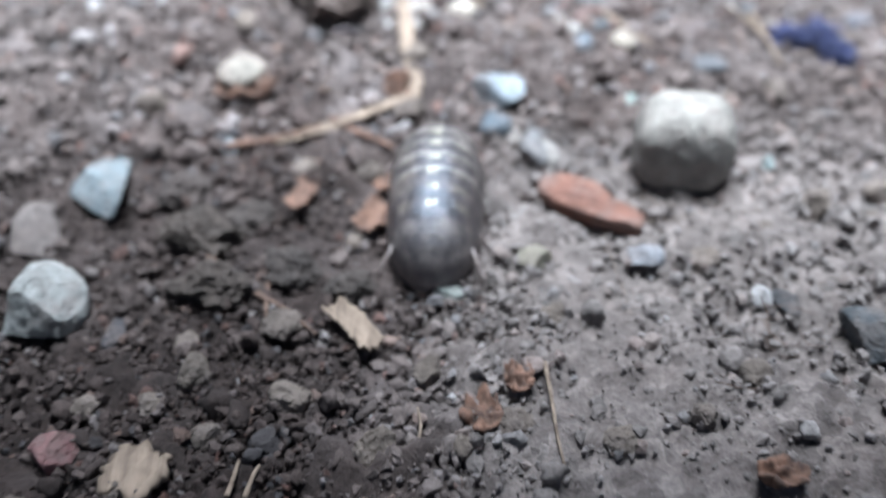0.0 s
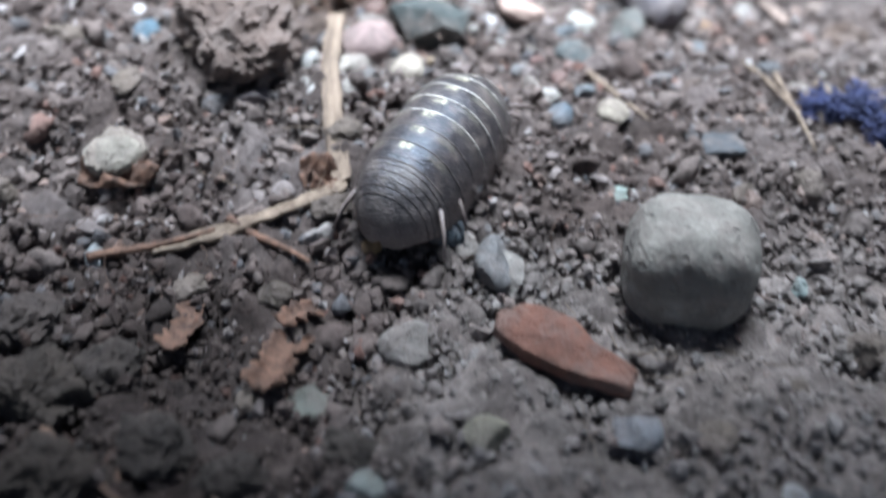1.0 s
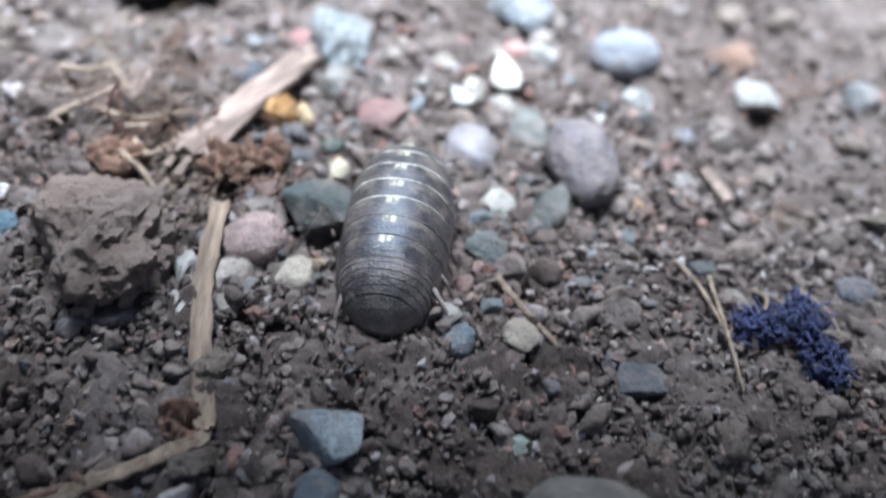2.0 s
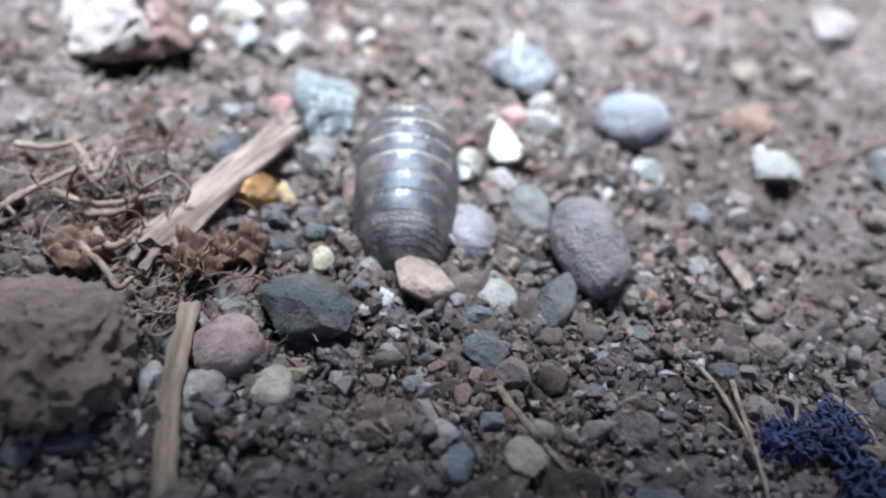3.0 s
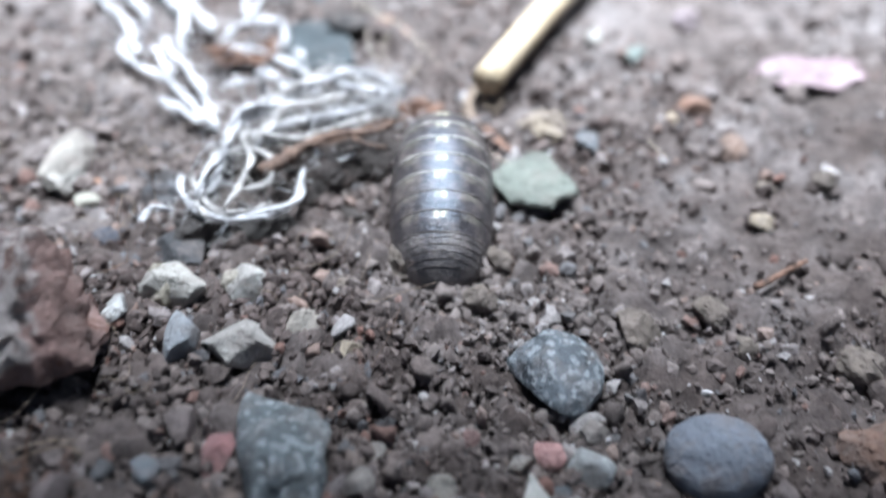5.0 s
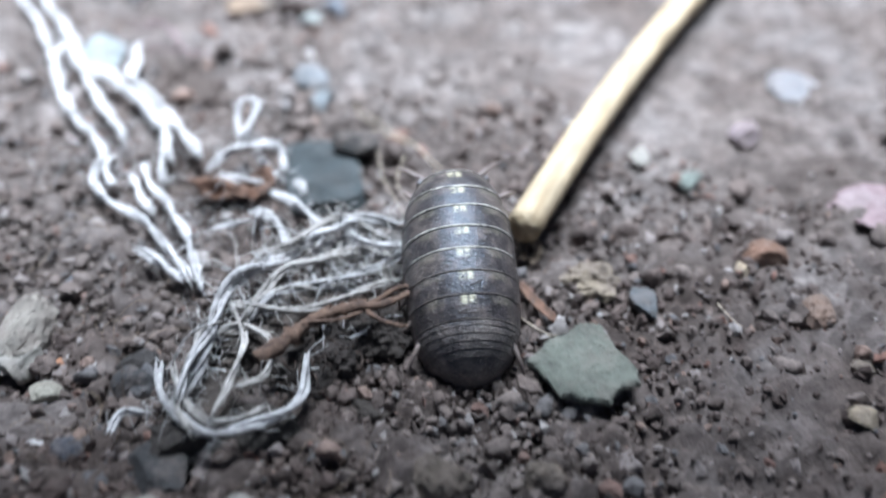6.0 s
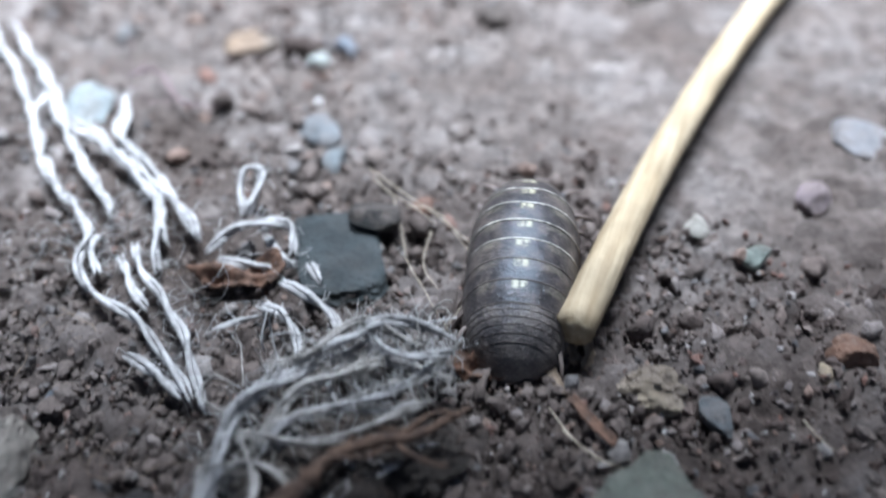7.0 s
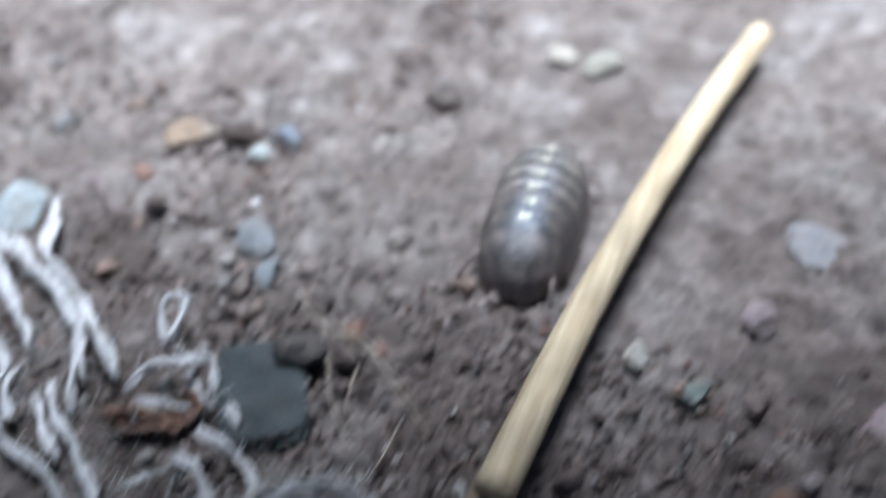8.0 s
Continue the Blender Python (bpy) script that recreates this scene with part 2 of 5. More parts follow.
def lie(x, y):
    """The lie of the ground, in centimetres, without its roughness."""
    z = -0.05 - 0.28 * (1 - smooth(4.5, 6.2, y))
    return z + min(max(-0.1 * (x - 1.3), -0.16), 0.25) * smooth(4.9, 6.4, y) * (1 - smooth(8.8, 10.4, y))


def ground(x, y):
    p = Vector((x, y, 0))
    far = 1 + 0.25 * max(0, abs(y - 8) - 12)
    return lie(x, y) + 0.05 * noise.noise(p * 1.3 / far) * far + 0.035 * noise.noise(p * 4) + 0.05 * noise.noise(p * 11)


def spread(low, high, fine, limit):
    """Even steps from low to high, then ever wider ones out to the limit on both sides."""
    steps = list(np.arange(low, high + fine / 2, fine))
    step = fine
    while steps[-1] < limit:
        step *= 1.35
        steps.append(steps[-1] + step)
    step = fine
    while steps[0] > -limit:
        step *= 1.35
        steps.insert(0, steps[0] - step)
    return steps


def mesh_object(name, verts, faces, mat, parent=None, shade=True, label=""):
    me = bpy.data.meshes.new(name)
    me.from_pydata([tuple(v) for v in verts], [], [tuple(int(i) for i in f) for f in faces])
    me.materials.append(mat)
    if shade:
        me.shade_smooth()
    ob = new(name, me)
    if parent:
        ob.parent = parent
    return tagged(ob, label)


def lumpy(x, y):
    return noise.noise(Vector((x * 0.9, y * 0.9, 7.7)))


def loose(x, y):
    """How much loose soil lies there: little on the dusty flat beside the first pebbles and on the bare ground farther on."""
    return 1 - 0.72 * smooth(10.6, 13.6, y) - 0.75 * smooth(-0.1, 0.9, x) * (1 - smooth(4.2, 5.4, y)) - 0.65 * smooth(1.3, 2.4, x) * smooth(6.6, 7.8, y)


def crumbs_relief(X, Y, cell, seed):
    """Heights, 0 to 1, of rounded crumbs of uneven size packed side by side, a cell apart."""
    table = np.random.default_rng(seed).random((128, 128, 4))
    I, J = np.floor(X / cell).astype(int), np.floor(Y / cell).astype(int)
    high = np.zeros_like(X)
    for di in (-1, 0, 1):
        for dj in (-1, 0, 1):
            r = table[(I + di) % 128, (J + dj) % 128]
            dx, dy = X / cell - (I + di + r[..., 0]), Y / cell - (J + dj + r[..., 1])
            size = 0.32 + 0.5 * r[..., 2]
            high = np.maximum(high, np.sqrt(np.maximum(0, 1 - (dx * dx + dy * dy) / size ** 2)) * (0.25 + 0.75 * r[..., 3]) * (0.4 + size))
    return high


xs, ys = spread(-3.4, 5.4, 0.03, 20000), spread(1.6, 17.5, 0.03, 20000)
X, Y = np.meshgrid(np.array(xs), np.array(ys))
near = (X > -3.4) & (X < 5.4) & (Y > 1.6) & (Y < 17.5)
warp = np.where(near, np.sin(X * 9.1 + 2 * np.sin(Y * 5.3)), 0) * 0.05
relief = 0.085 * crumbs_relief(X + warp, Y - warp, 0.24, 5) + 0.05 * crumbs_relief(X - warp, Y + warp, 0.1, 6) + 0.025 * crumbs_relief(X, Y, 0.055, 7) - 0.068
verts = []
for j, y in enumerate(ys):
    for i, x in enumerate(xs):
        z = ground(x, y)
        if near[j, i]:
            z += relief[j, i] * min(max(0.15 + 0.8 * loose(x, y) + 0.5 * lumpy(x, y), 0.25), 1.1) + 0.02 * noise.noise(Vector((x * 26, y * 26, 3)))
        verts.append((x * CM, y * CM, z * CM))
n = len(xs)
faces = [(j * n + i, j * n + i + 1, (j + 1) * n + i + 1, (j + 1) * n + i) for j in range(len(ys) - 1) for i in range(n - 1)]
tagged(mesh_object("ground", verts, faces, SOIL), "bare crumbly grey-brown soil, dusty and dry in patches", "ground", kind="structure")


# ---- crumbs and grit ----
def ball(level):
    if level == 0:
        v = np.array([(1, 0, 0), (-1, 0, 0), (0, 1, 0), (0, -1, 0), (0, 0, 1), (0, 0, -1)], float)
        return v, np.array([(0, 2, 4), (2, 1, 4), (1, 3, 4), (3, 0, 4), (2, 0, 5), (1, 2, 5), (3, 1, 5), (0, 3, 5)])
    bm = bmesh.new()
    bmesh.ops.create_icosphere(bm, subdivisions=level, radius=1)
    v, f = np.array([p.co for p in bm.verts]), np.array([[q.index for q in p.verts] for p in bm.faces])
    bm.free()
    return v, f


def scatter(name, count, low, high, level, seed, box, label, power=2.8, keep=None, heaps=None):
    """Many small rough grains lying on the ground, as one mesh."""
    rng = np.random.default_rng(seed)
    v, f = ball(level)
    chips = []
    for _ in range(16):
        c = v.copy()
        for _ in range(7 if level > 1 else 0):
            way = np.array(Vector(rng.normal(0, 1, 3)).normalized())
            c -= np.maximum(c @ way - rng.uniform(0.4, 0.8), 0)[:, None] * way
        chips.append(c * (1 + rng.normal(0, 0.17 if level > 1 else 0.24, (len(v), 1))))
    V, Fs = [], []
    at = 0
    for _ in range(count):
        x, y, lift = rng.uniform(box[0], box[2]), rng.uniform(box[1], box[3]), 0
        if heaps is not None:
            hx, hy, hr = heaps[rng.integers(len(heaps))][:3]
            a, out = rng.uniform(0, 2 * math.pi), 1 + 0.3 * rng.random() ** 2 - 0.12
            x, y, lift = hx + hr * out * math.cos(a), hy + hr * out * math.sin(a), min(hr, 0.3) * 0.5 * max(1.1 - out, 0)
        if keep and not keep(x, y, rng):
            continue
        r = low + (high - low) * rng.random() ** power
        s = r * rng.uniform(0.55, 1.35, 3)
        e = Euler(rng.uniform(0, 6.28, 3)).to_matrix()
        q = chips[rng.integers(16)] * s @ np.array(e).T
        q += (x, y, ground(x, y) + lift + r * rng.uniform(-0.1, 0.55))
        V.append(q)
        Fs.append(f + at)
        at += len(v)
    ob = mesh_object(name, np.concatenate(V) * CM, np.concatenate(Fs), CRUMB, shade=level > 1)
    return tagged(ob, label, "soil", kind="stuff")


# ---- stones ----
def stone_mesh(size, cuts, seed, level=4, wear=0.05, boxy=0.0, slab=False, craggy=False):
    """A stone: a ball cut by random planes, worn by noise. size: its three half axes in metres."""
    rng = random.Random(seed)
    v, f = ball(level)
    if boxy:
        v = v / (np.abs(v) ** (2 + 6 * boxy)).sum(1, keepdims=True) ** (1 / (2 + 6 * boxy))
    for _ in range(cuts):
        way = np.array(Vector((rng.gauss(0, 1), rng.gauss(0, 1), rng.gauss(0, 0.8) * (not slab))).normalized())
        over = np.maximum(v @ way - rng.uniform(0.42, 0.76), 0)
        v = v - over[:, None] * way * 0.96
    shift = Vector((rng.random() * 50, rng.random() * 50, 0))
    rough = np.array([noise.noise(Vector(p) * 1.3 + shift) * 1.6 + noise.noise(Vector(p) * 3.5 + shift) * 0.8 + noise.noise(Vector(p) * 9 + shift) * 0.35 for p in v])
    if craggy:
        rough += np.array([noise.noise(Vector(p) * 2.2 + shift) * 1.2 + noise.noise(Vector(p) * 6 + shift) * 0.8 + noise.noise(Vector(p) * 14 + shift) * 0.6 for p in v])
    even = 0.3 if slab else 1.0
    v = v * np.stack([1 + wear * rough, 1 + wear * rough, 1 + even * wear * rough], 1) * size
    me = bpy.data.meshes.new("stone")
    me.from_pydata([tuple(p) for p in v], [], [tuple(int(i) for i in p) for p in f])
    me.shade_smooth()
    me.set_sharp_from_angle(angle=radians(30))
    return me


PLACED = []


def stone(name, label, x, y, size, turn, colour, mat=STONE, cuts=0, wear=0.06, sunk=0.3, seed=0, tip=0, boxy=0.0, category="stone", up=0.0):
    """A stone on the ground at x, y; size: width, depth and height, all in centimetres."""
    w, d, h = size
    me = stone_mesh((w / 2 * CM, d / 2 * CM, h / 2 * CM), cuts, seed or round(1000 * abs(x) + 77 * y), 5 if w > 0.4 else 4 if w > 0.14 else 3, wear * (0.6 if cuts > 5 else 1), boxy, mat in (SHALE, SLATE), mat in (CLOD, DAMP_SHADED))
    me.materials.append(mat)
    ob = new(name, me)
    pale = 0.86 - 0.5 * max(sum(colour) / 3 - 0.27, 0)
    ob.color = (*(pale * (0.8 * c + 0.2 * sum(colour) / 3 * k) for c, k in zip(colour, (1.08, 0.99, 0.93))), 1)
    ob.matrix_basis = pose(x * CM, y * CM, (lie(x, y) + up + h * (0.5 - sunk)) * CM, tip, tip * 0.6, turn)
    PLACED.append((x, y, (w + d) / 4))
    return tagged(ob, label, category, "soil lumps" if mat in (CLOD, DAMP_SHADED) else "stones and pebbles on the soil")


stone("stone", "blue-grey angular stone half sunk in soil", -2.09, 4.91, (0.55, 0.69, 0.26), 7, (0.17, 0.215, 0.235), cuts=7, seed=11)
stone("stone", "brown-grey angular stone lying on bare soil", -2.40, 4.49, (0.36, 0.55, 0.27), 0, (0.17, 0.14, 0.13), cuts=7, seed=12)
stone("stone", "pale-topped grey stone standing out of the soil", -2.17, 3.83, (0.50, 0.54, 0.45), -5, (0.3, 0.31, 0.3), cuts=5, seed=13)
stone("pebble", "small dark grey pebble", -1.76, 3.70, (0.13, 0.24, 0.10), -11, (0.05, 0.05, 0.06), cuts=6, seed=14)
stone("stone", "small dull red angular stone", -1.86, 2.90, (0.25, 0.26, 0.20), -3, (0.24, 0.1, 0.1), cuts=7, seed=15)
stone("stone", "blue-grey smooth stone resting on crumbly soil", 0.38, 5.52, (0.40, 0.34, 0.24), -2, (0.23, 0.275, 0.312), SMOOTH, cuts=6, seed=16)
stone("stone", "dark blue-grey angular stone", 0.36, 5.29, (0.29, 0.25, 0.17), -11, (0.09, 0.118, 0.145), cuts=7, seed=17)
stone("pebble", "big rounded pale grey pebble", 1.47, 4.94, (0.60, 0.53, 0.59), -11, (0.27, 0.25, 0.222), PITTED, wear=0.032, sunk=0.2, boxy=0.15, seed=18)
stone("pebble", "small cream pebble lying on bare soil", 0.50, 4.14, (0.21, 0.19, 0.15), -6, (0.328, 0.303, 0.221), cuts=2, seed=20)
stone("pebble", "grey angular pebble half sunk in soil", 1.12, 4.14, (0.21, 0.25, 0.16), -2, (0.2, 0.21, 0.235), cuts=6, seed=21)
stone("pebble", "near-black angular pebble lying on bare soil", 1.80, 3.76, (0.14, 0.25, 0.11), 10, (0.06, 0.06, 0.065), cuts=6, seed=22)
stone("stone", "dark slate-grey stone resting on crumbly soil", 2.17, 3.47, (0.33, 0.50, 0.24), 8, (0.07, 0.08, 0.09), cuts=6, seed=23)
stone("pebble", "small white pebble lying on bare soil", 1.68, 3.80, (0.12, 0.16, 0.09), -0, (0.451, 0.451, 0.459), cuts=4, seed=24)
stone("pebble", "tan pebble half sunk in soil", -1.30, 5.67, (0.31, 0.30, 0.18), 4, (0.369, 0.328, 0.271), cuts=3, seed=25)
stone("pebble", "pale grey crumbly pebble", 0.63, 5.03, (0.22, 0.26, 0.17), -11, (0.3, 0.28, 0.26), cuts=5, seed=26)
stone("pebble", "pale pebble resting on crumbly soil", 0.43, 5.19, (0.16, 0.21, 0.12), -5, (0.27, 0.24, 0.22), cuts=5, seed=27)
stone("pebble", "tiny pale blue pebble", -1.34, 5.19, (0.12, 0.19, 0.09), 9, (0.344, 0.385, 0.41), cuts=4, seed=28)
stone("pebble", "pale blue-green chip half sunk in soil", 2.01, 4.93, (0.09, 0.12, 0.07), -10, (0.328, 0.451, 0.451), cuts=6, seed=29)
stone("pebble", "grey-green pebble half sunk in soil", -0.25, 4.34, (0.20, 0.20, 0.15), 9, (0.2, 0.22, 0.19), cuts=4, seed=30)
stone("pebble", "pale grey-green pebble resting on crumbly soil", 0.02, 3.92, (0.19, 0.15, 0.11), -7, (0.26, 0.29, 0.27), cuts=5, seed=31)
stone("pebble", "pale grey soil-covered pebble", 0.17, 4.65, (0.27, 0.26, 0.19), 9, (0.27, 0.24, 0.22), cuts=4, seed=32)
stone("soil_lump", "large rough lump of dry soil", -0.75, 6.41, (0.72, 0.76, 0.52), 9, (0.17, 0.118, 0.1), CLOD, cuts=3, wear=0.13, seed=33, category="soil")
stone("stone", "pink-white mottled stone lying on bare soil", -0.02, 6.57, (0.31, 0.29, 0.22), 5, (0.41, 0.271, 0.254), cuts=6, seed=34)
stone("pebble", "round cream pebble lying on bare soil", 0.18, 6.34, (0.19, 0.23, 0.14), -12, (0.369, 0.32, 0.262), seed=35)
stone("pebble", "pale tan pebble lying on bare soil", -0.11, 6.33, (0.18, 0.19, 0.13), -2, (0.344, 0.303, 0.271), cuts=4, seed=36)
stone("pebble", "pale lichen-white crumb half sunk in soil", -0.35, 6.32, (0.14, 0.24, 0.11), -7, (0.41, 0.41, 0.402), cuts=5, wear=0.15, seed=37)
stone("pebble", "pale lichen-white crumb half sunk in soil", -0.34, 6.11, (0.14, 0.23, 0.10), 7, (0.377, 0.369, 0.361), cuts=5, wear=0.15, seed=38)
stone("pebble", "small blue-green pebble lying on bare soil", -1.25, 6.57, (0.18, 0.19, 0.13), -4, (0.1, 0.19, 0.26), cuts=4, seed=39)
stone("soil_lump", "pale crumbly soil lump", -1.28, 5.67, (0.30, 0.31, 0.22), -8, (0.303, 0.254, 0.213), CLOD, cuts=3, wear=0.1, seed=40, category="soil")
stone("pebble", "round blue-grey pebble lying on bare soil", 0.98, 6.01, (0.15, 0.22, 0.11), -1, (0.12, 0.16, 0.2), cuts=1, seed=41)
stone("pebble", "round tan pebble resting on crumbly soil", 1.27, 6.03, (0.18, 0.21, 0.14), 7, (0.328, 0.279, 0.221), cuts=2, seed=42)
stone("stone", "flat dark slate chip", 1.83, 5.82, (0.41, 0.26, 0.07), -10, (0.085, 0.095, 0.11), cuts=8, seed=43)
stone("pebble", "pale green chip lying on bare soil", 1.23, 5.51, (0.16, 0.13, 0.05), 7, (0.246, 0.312, 0.287), cuts=5, seed=44)
stone("pebble", "small orange crumb lying on bare soil", 0.00, 5.22, (0.11, 0.13, 0.09), 0, (0.344, 0.205, 0.0902), cuts=5, seed=45)
stone("stone", "long grey stone lying on bare soil", 0.60, 5.09, (0.23, 0.37, 0.17), -6, (0.15, 0.15, 0.155), cuts=6, seed=46)
stone("pebble", "dark grey pebble half sunk in soil", -0.81, 5.98, (0.15, 0.13, 0.10), -12, (0.1, 0.1, 0.11), cuts=5, seed=47)
stone("stone", "flat mauve-grey stone lying on bare soil", -0.61, 6.05, (0.27, 0.22, 0.12), -10, (0.2, 0.17, 0.18), cuts=6, seed=48)
stone("stone", "peach-coloured angular stone resting on crumbly soil", 0.83, 7.01, (0.38, 0.32, 0.25), 8, (0.44, 0.3, 0.25), CLEAN, cuts=8, seed=49)
stone("pebble", "round flat grey pebble", 1.20, 6.95, (0.21, 0.25, 0.12), -3, (0.34, 0.33, 0.3), SMOOTH, seed=50)
stone("stone", "long rounded purple-grey stone", 1.70, 7.29, (0.38, 0.68, 0.32), 11, (0.165, 0.145, 0.16), SMOOTH, up=0.04, seed=51)
stone("stone", "rounded lilac-grey stone resting on crumbly soil", 1.07, 7.39, (0.30, 0.38, 0.22), 10, (0.245, 0.23, 0.255), SMOOTH, seed=52)
stone("stone", "rounded grey-green stone half sunk in soil", 1.42, 7.60, (0.24, 0.39, 0.18), 1, (0.155, 0.165, 0.155), SMOOTH, seed=53)
stone("stone", "dark olive angular stone", 1.47, 6.96, (0.25, 0.44, 0.18), -20, (0.1, 0.11, 0.105), cuts=8, seed=54)
stone("stone", "dark green-grey angular stone", 0.28, 6.76, (0.58, 0.44, 0.29), 6, (0.07, 0.088, 0.088), cuts=8, seed=55)
stone("stone", "dull pink rounded stone", -0.05, 6.52, (0.31, 0.28, 0.24), 4, (0.34, 0.235, 0.225), cuts=3, seed=56)
stone("stone", "flat dark slate stone", 1.14, 6.60, (0.25, 0.26, 0.13), 4, (0.085, 0.105, 0.11), cuts=8, seed=57)
stone("pebble", "small dark blue pebble", 1.42, 6.51, (0.10, 0.11, 0.07), -1, (0.09, 0.12, 0.15), cuts=3, seed=58)
stone("pebble", "small blue-grey pebble resting on crumbly soil", 1.68, 6.59, (0.11, 0.11, 0.09), 3, (0.16, 0.19, 0.225), cuts=4, seed=59)
stone("pebble", "small taupe pebble lying on bare soil", 0.58, 7.11, (0.13, 0.14, 0.10), -9, (0.27, 0.25, 0.24), cuts=2, seed=60)
stone("pebble", "pale yellow pebble lying on bare soil", 0.33, 7.15, (0.15, 0.18, 0.11), 3, (0.525, 0.459, 0.328), CLEAN, cuts=4, seed=61)
stone("pebble", "small dark angular pebble", 0.54, 7.01, (0.12, 0.17, 0.09), -3, (0.11, 0.115, 0.115), cuts=7, seed=62)
stone("stone", "flat brown-grey stone resting on crumbly soil", 0.74, 7.35, (0.34, 0.21, 0.12), 7, (0.2, 0.17, 0.15), cuts=6, seed=63)
stone("pebble", "small brown pebble lying on bare soil", 1.05, 7.04, (0.14, 0.13, 0.10), -3, (0.2, 0.165, 0.145), cuts=4, seed=64)
stone("stone", "speckled blue-grey stone with white flecks", 1.43, 8.90, (0.50, 0.53, 0.26), 7, (0.115, 0.135, 0.155), SPECKLED, cuts=7, seed=65)
stone("pebble", "small coral-pink pebble lying on bare soil", 1.40, 8.47, (0.16, 0.19, 0.12), -3, (0.508, 0.246, 0.23), CLEAN, cuts=6, seed=66)
stone("pebble", "pale grey angular pebble", 1.56, 8.41, (0.22, 0.24, 0.17), 5, (0.34, 0.35, 0.35), cuts=6, seed=67)
stone("stone", "smooth blue-grey oval pebble", 2.11, 8.45, (0.46, 0.43, 0.30), 11, (0.165, 0.185, 0.225), SMOOTH, wear=0.03, seed=69)
stone("stone", "pale grey angular quartz stone", 2.90, 8.07, (0.34, 0.43, 0.31), 12, (0.245, 0.243, 0.235), cuts=8, seed=70)
stone("stone", "rough speckled grey-blue rock", 0.29, 8.44, (0.39, 0.69, 0.35), 5, (0.115, 0.138, 0.148), SPECKLED, cuts=6, wear=0.24, seed=71)
stone("pebble", "pale grey block-shaped pebble", 0.02, 9.0, (0.37, 0.4, 0.24), 7, (0.37, 0.34, 0.315), cuts=7, boxy=0.3, seed=72)
stone("stone", "long pale blue-grey stone half sunk in soil", -0.22, 9.03, (0.2, 0.4, 0.2), 3, (0.27, 0.285, 0.31), cuts=6, seed=166)
stone("pebble", "cream pebble lying on bare soil", -0.34, 9.42, (0.34, 0.3, 0.2), 5, (0.426, 0.398, 0.361), cuts=5, seed=73)
stone("pebble", "off-white pebble lying on bare soil", -0.02, 9.46, (0.27, 0.25, 0.16), 8, (0.459, 0.443, 0.418), cuts=5, seed=74)
stone("pebble", "small white pebble resting on crumbly soil", -0.58, 9.25, (0.14, 0.18, 0.11), 1, (0.64, 0.64, 0.631), cuts=4, seed=75)
stone("pebble", "tan-grey pebble half sunk in soil", 0.29, 9.17, (0.21, 0.22, 0.14), -0, (0.328, 0.287, 0.246), cuts=4, seed=76)
stone("soil_lump", "black damp lump of soil", -0.29, 9.89, (0.34, 0.27, 0.22), 11, (0.04, 0.034, 0.032), DAMP_SHADED, cuts=3, wear=0.12, seed=77, category="soil")
stone("pebble", "dark taupe pebble resting on crumbly soil", 0.27, 7.97, (0.20, 0.30, 0.15), -2, (0.15, 0.145, 0.14), cuts=4, seed=78)
stone("pebble", "dark red pebble lying on bare soil", 0.02, 8.42, (0.15, 0.27, 0.11), -12, (0.3, 0.13, 0.13), cuts=6, seed=79)
stone("stone", "amber-yellow angular stone resting on crumbly soil", -0.04, 7.58, (0.3, 0.26, 0.34), 30, (0.62, 0.3, 0.08), CLEAN, cuts=8, wear=0.05, seed=80)
stone("pebble", "tan angular pebble half sunk in soil", 0.10, 7.63, (0.16, 0.22, 0.12), 10, (0.451, 0.312, 0.164), CLEAN, cuts=7, seed=81)
stone("stone", "brick-red stone half sunk in soil", 0.57, 7.69, (0.33, 0.31, 0.17), -4, (0.2, 0.1, 0.098), cuts=6, sunk=0.45, seed=82)
stone("pebble", "small shell-white chip resting on crumbly soil", 0.70, 6.72, (0.08, 0.15, 0.03), 12, (0.41, 0.41, 0.402), cuts=7, seed=83)
stone("pebble", "tan crumb half sunk in soil", 1.94, 7.02, (0.18, 0.11, 0.09), 8, (0.36, 0.2, 0.1), cuts=5, seed=84)
stone("pebble", "rust-brown crumb lying on bare soil", 2.04, 6.69, (0.13, 0.11, 0.09), -8, (0.27, 0.13, 0.08), cuts=4, seed=85)
stone("soil_lump", "rust-brown soil lump resting on crumbly soil", 2.86, 8.55, (0.32, 0.26, 0.18), -10, (0.2, 0.115, 0.085), CLOD, cuts=2, wear=0.12, seed=86, category="soil")
stone("soil_lump", "dark brown soil lump", 2.86, 7.00, (0.26, 0.23, 0.18), 9, (0.14, 0.095, 0.075), CLOD, cuts=2, wear=0.12, seed=87, category="soil")
stone("pebble", "small grey pebble half sunk in soil", 2.14, 8.04, (0.18, 0.19, 0.13), 8, (0.26, 0.28, 0.29), cuts=4, seed=88)
stone("pebble", "small dark grey pebble", 2.36, 7.65, (0.14, 0.16, 0.11), -9, (0.12, 0.125, 0.145), cuts=3, seed=89)
stone("stone", "dark grey stone lying on bare soil", 3.58, 8.09, (0.24, 0.34, 0.18), -6, (0.14, 0.14, 0.15), cuts=4, seed=90)
stone("stone", "dark blue-grey stone half sunk in soil", 3.04, 6.43, (0.21, 0.20, 0.16), -0, (0.09, 0.1, 0.13), cuts=3, seed=91)
stone("pebble", "brown-grey stone half sunk in soil", 3.65, 9.51, (0.33, 0.35, 0.21), -9, (0.21, 0.18, 0.17), cuts=4, seed=92)
stone("stone", "taupe stone half sunk in soil", 0.16, 6.33, (0.20, 0.18, 0.14), 9, (0.26, 0.22, 0.185), cuts=4, seed=93)
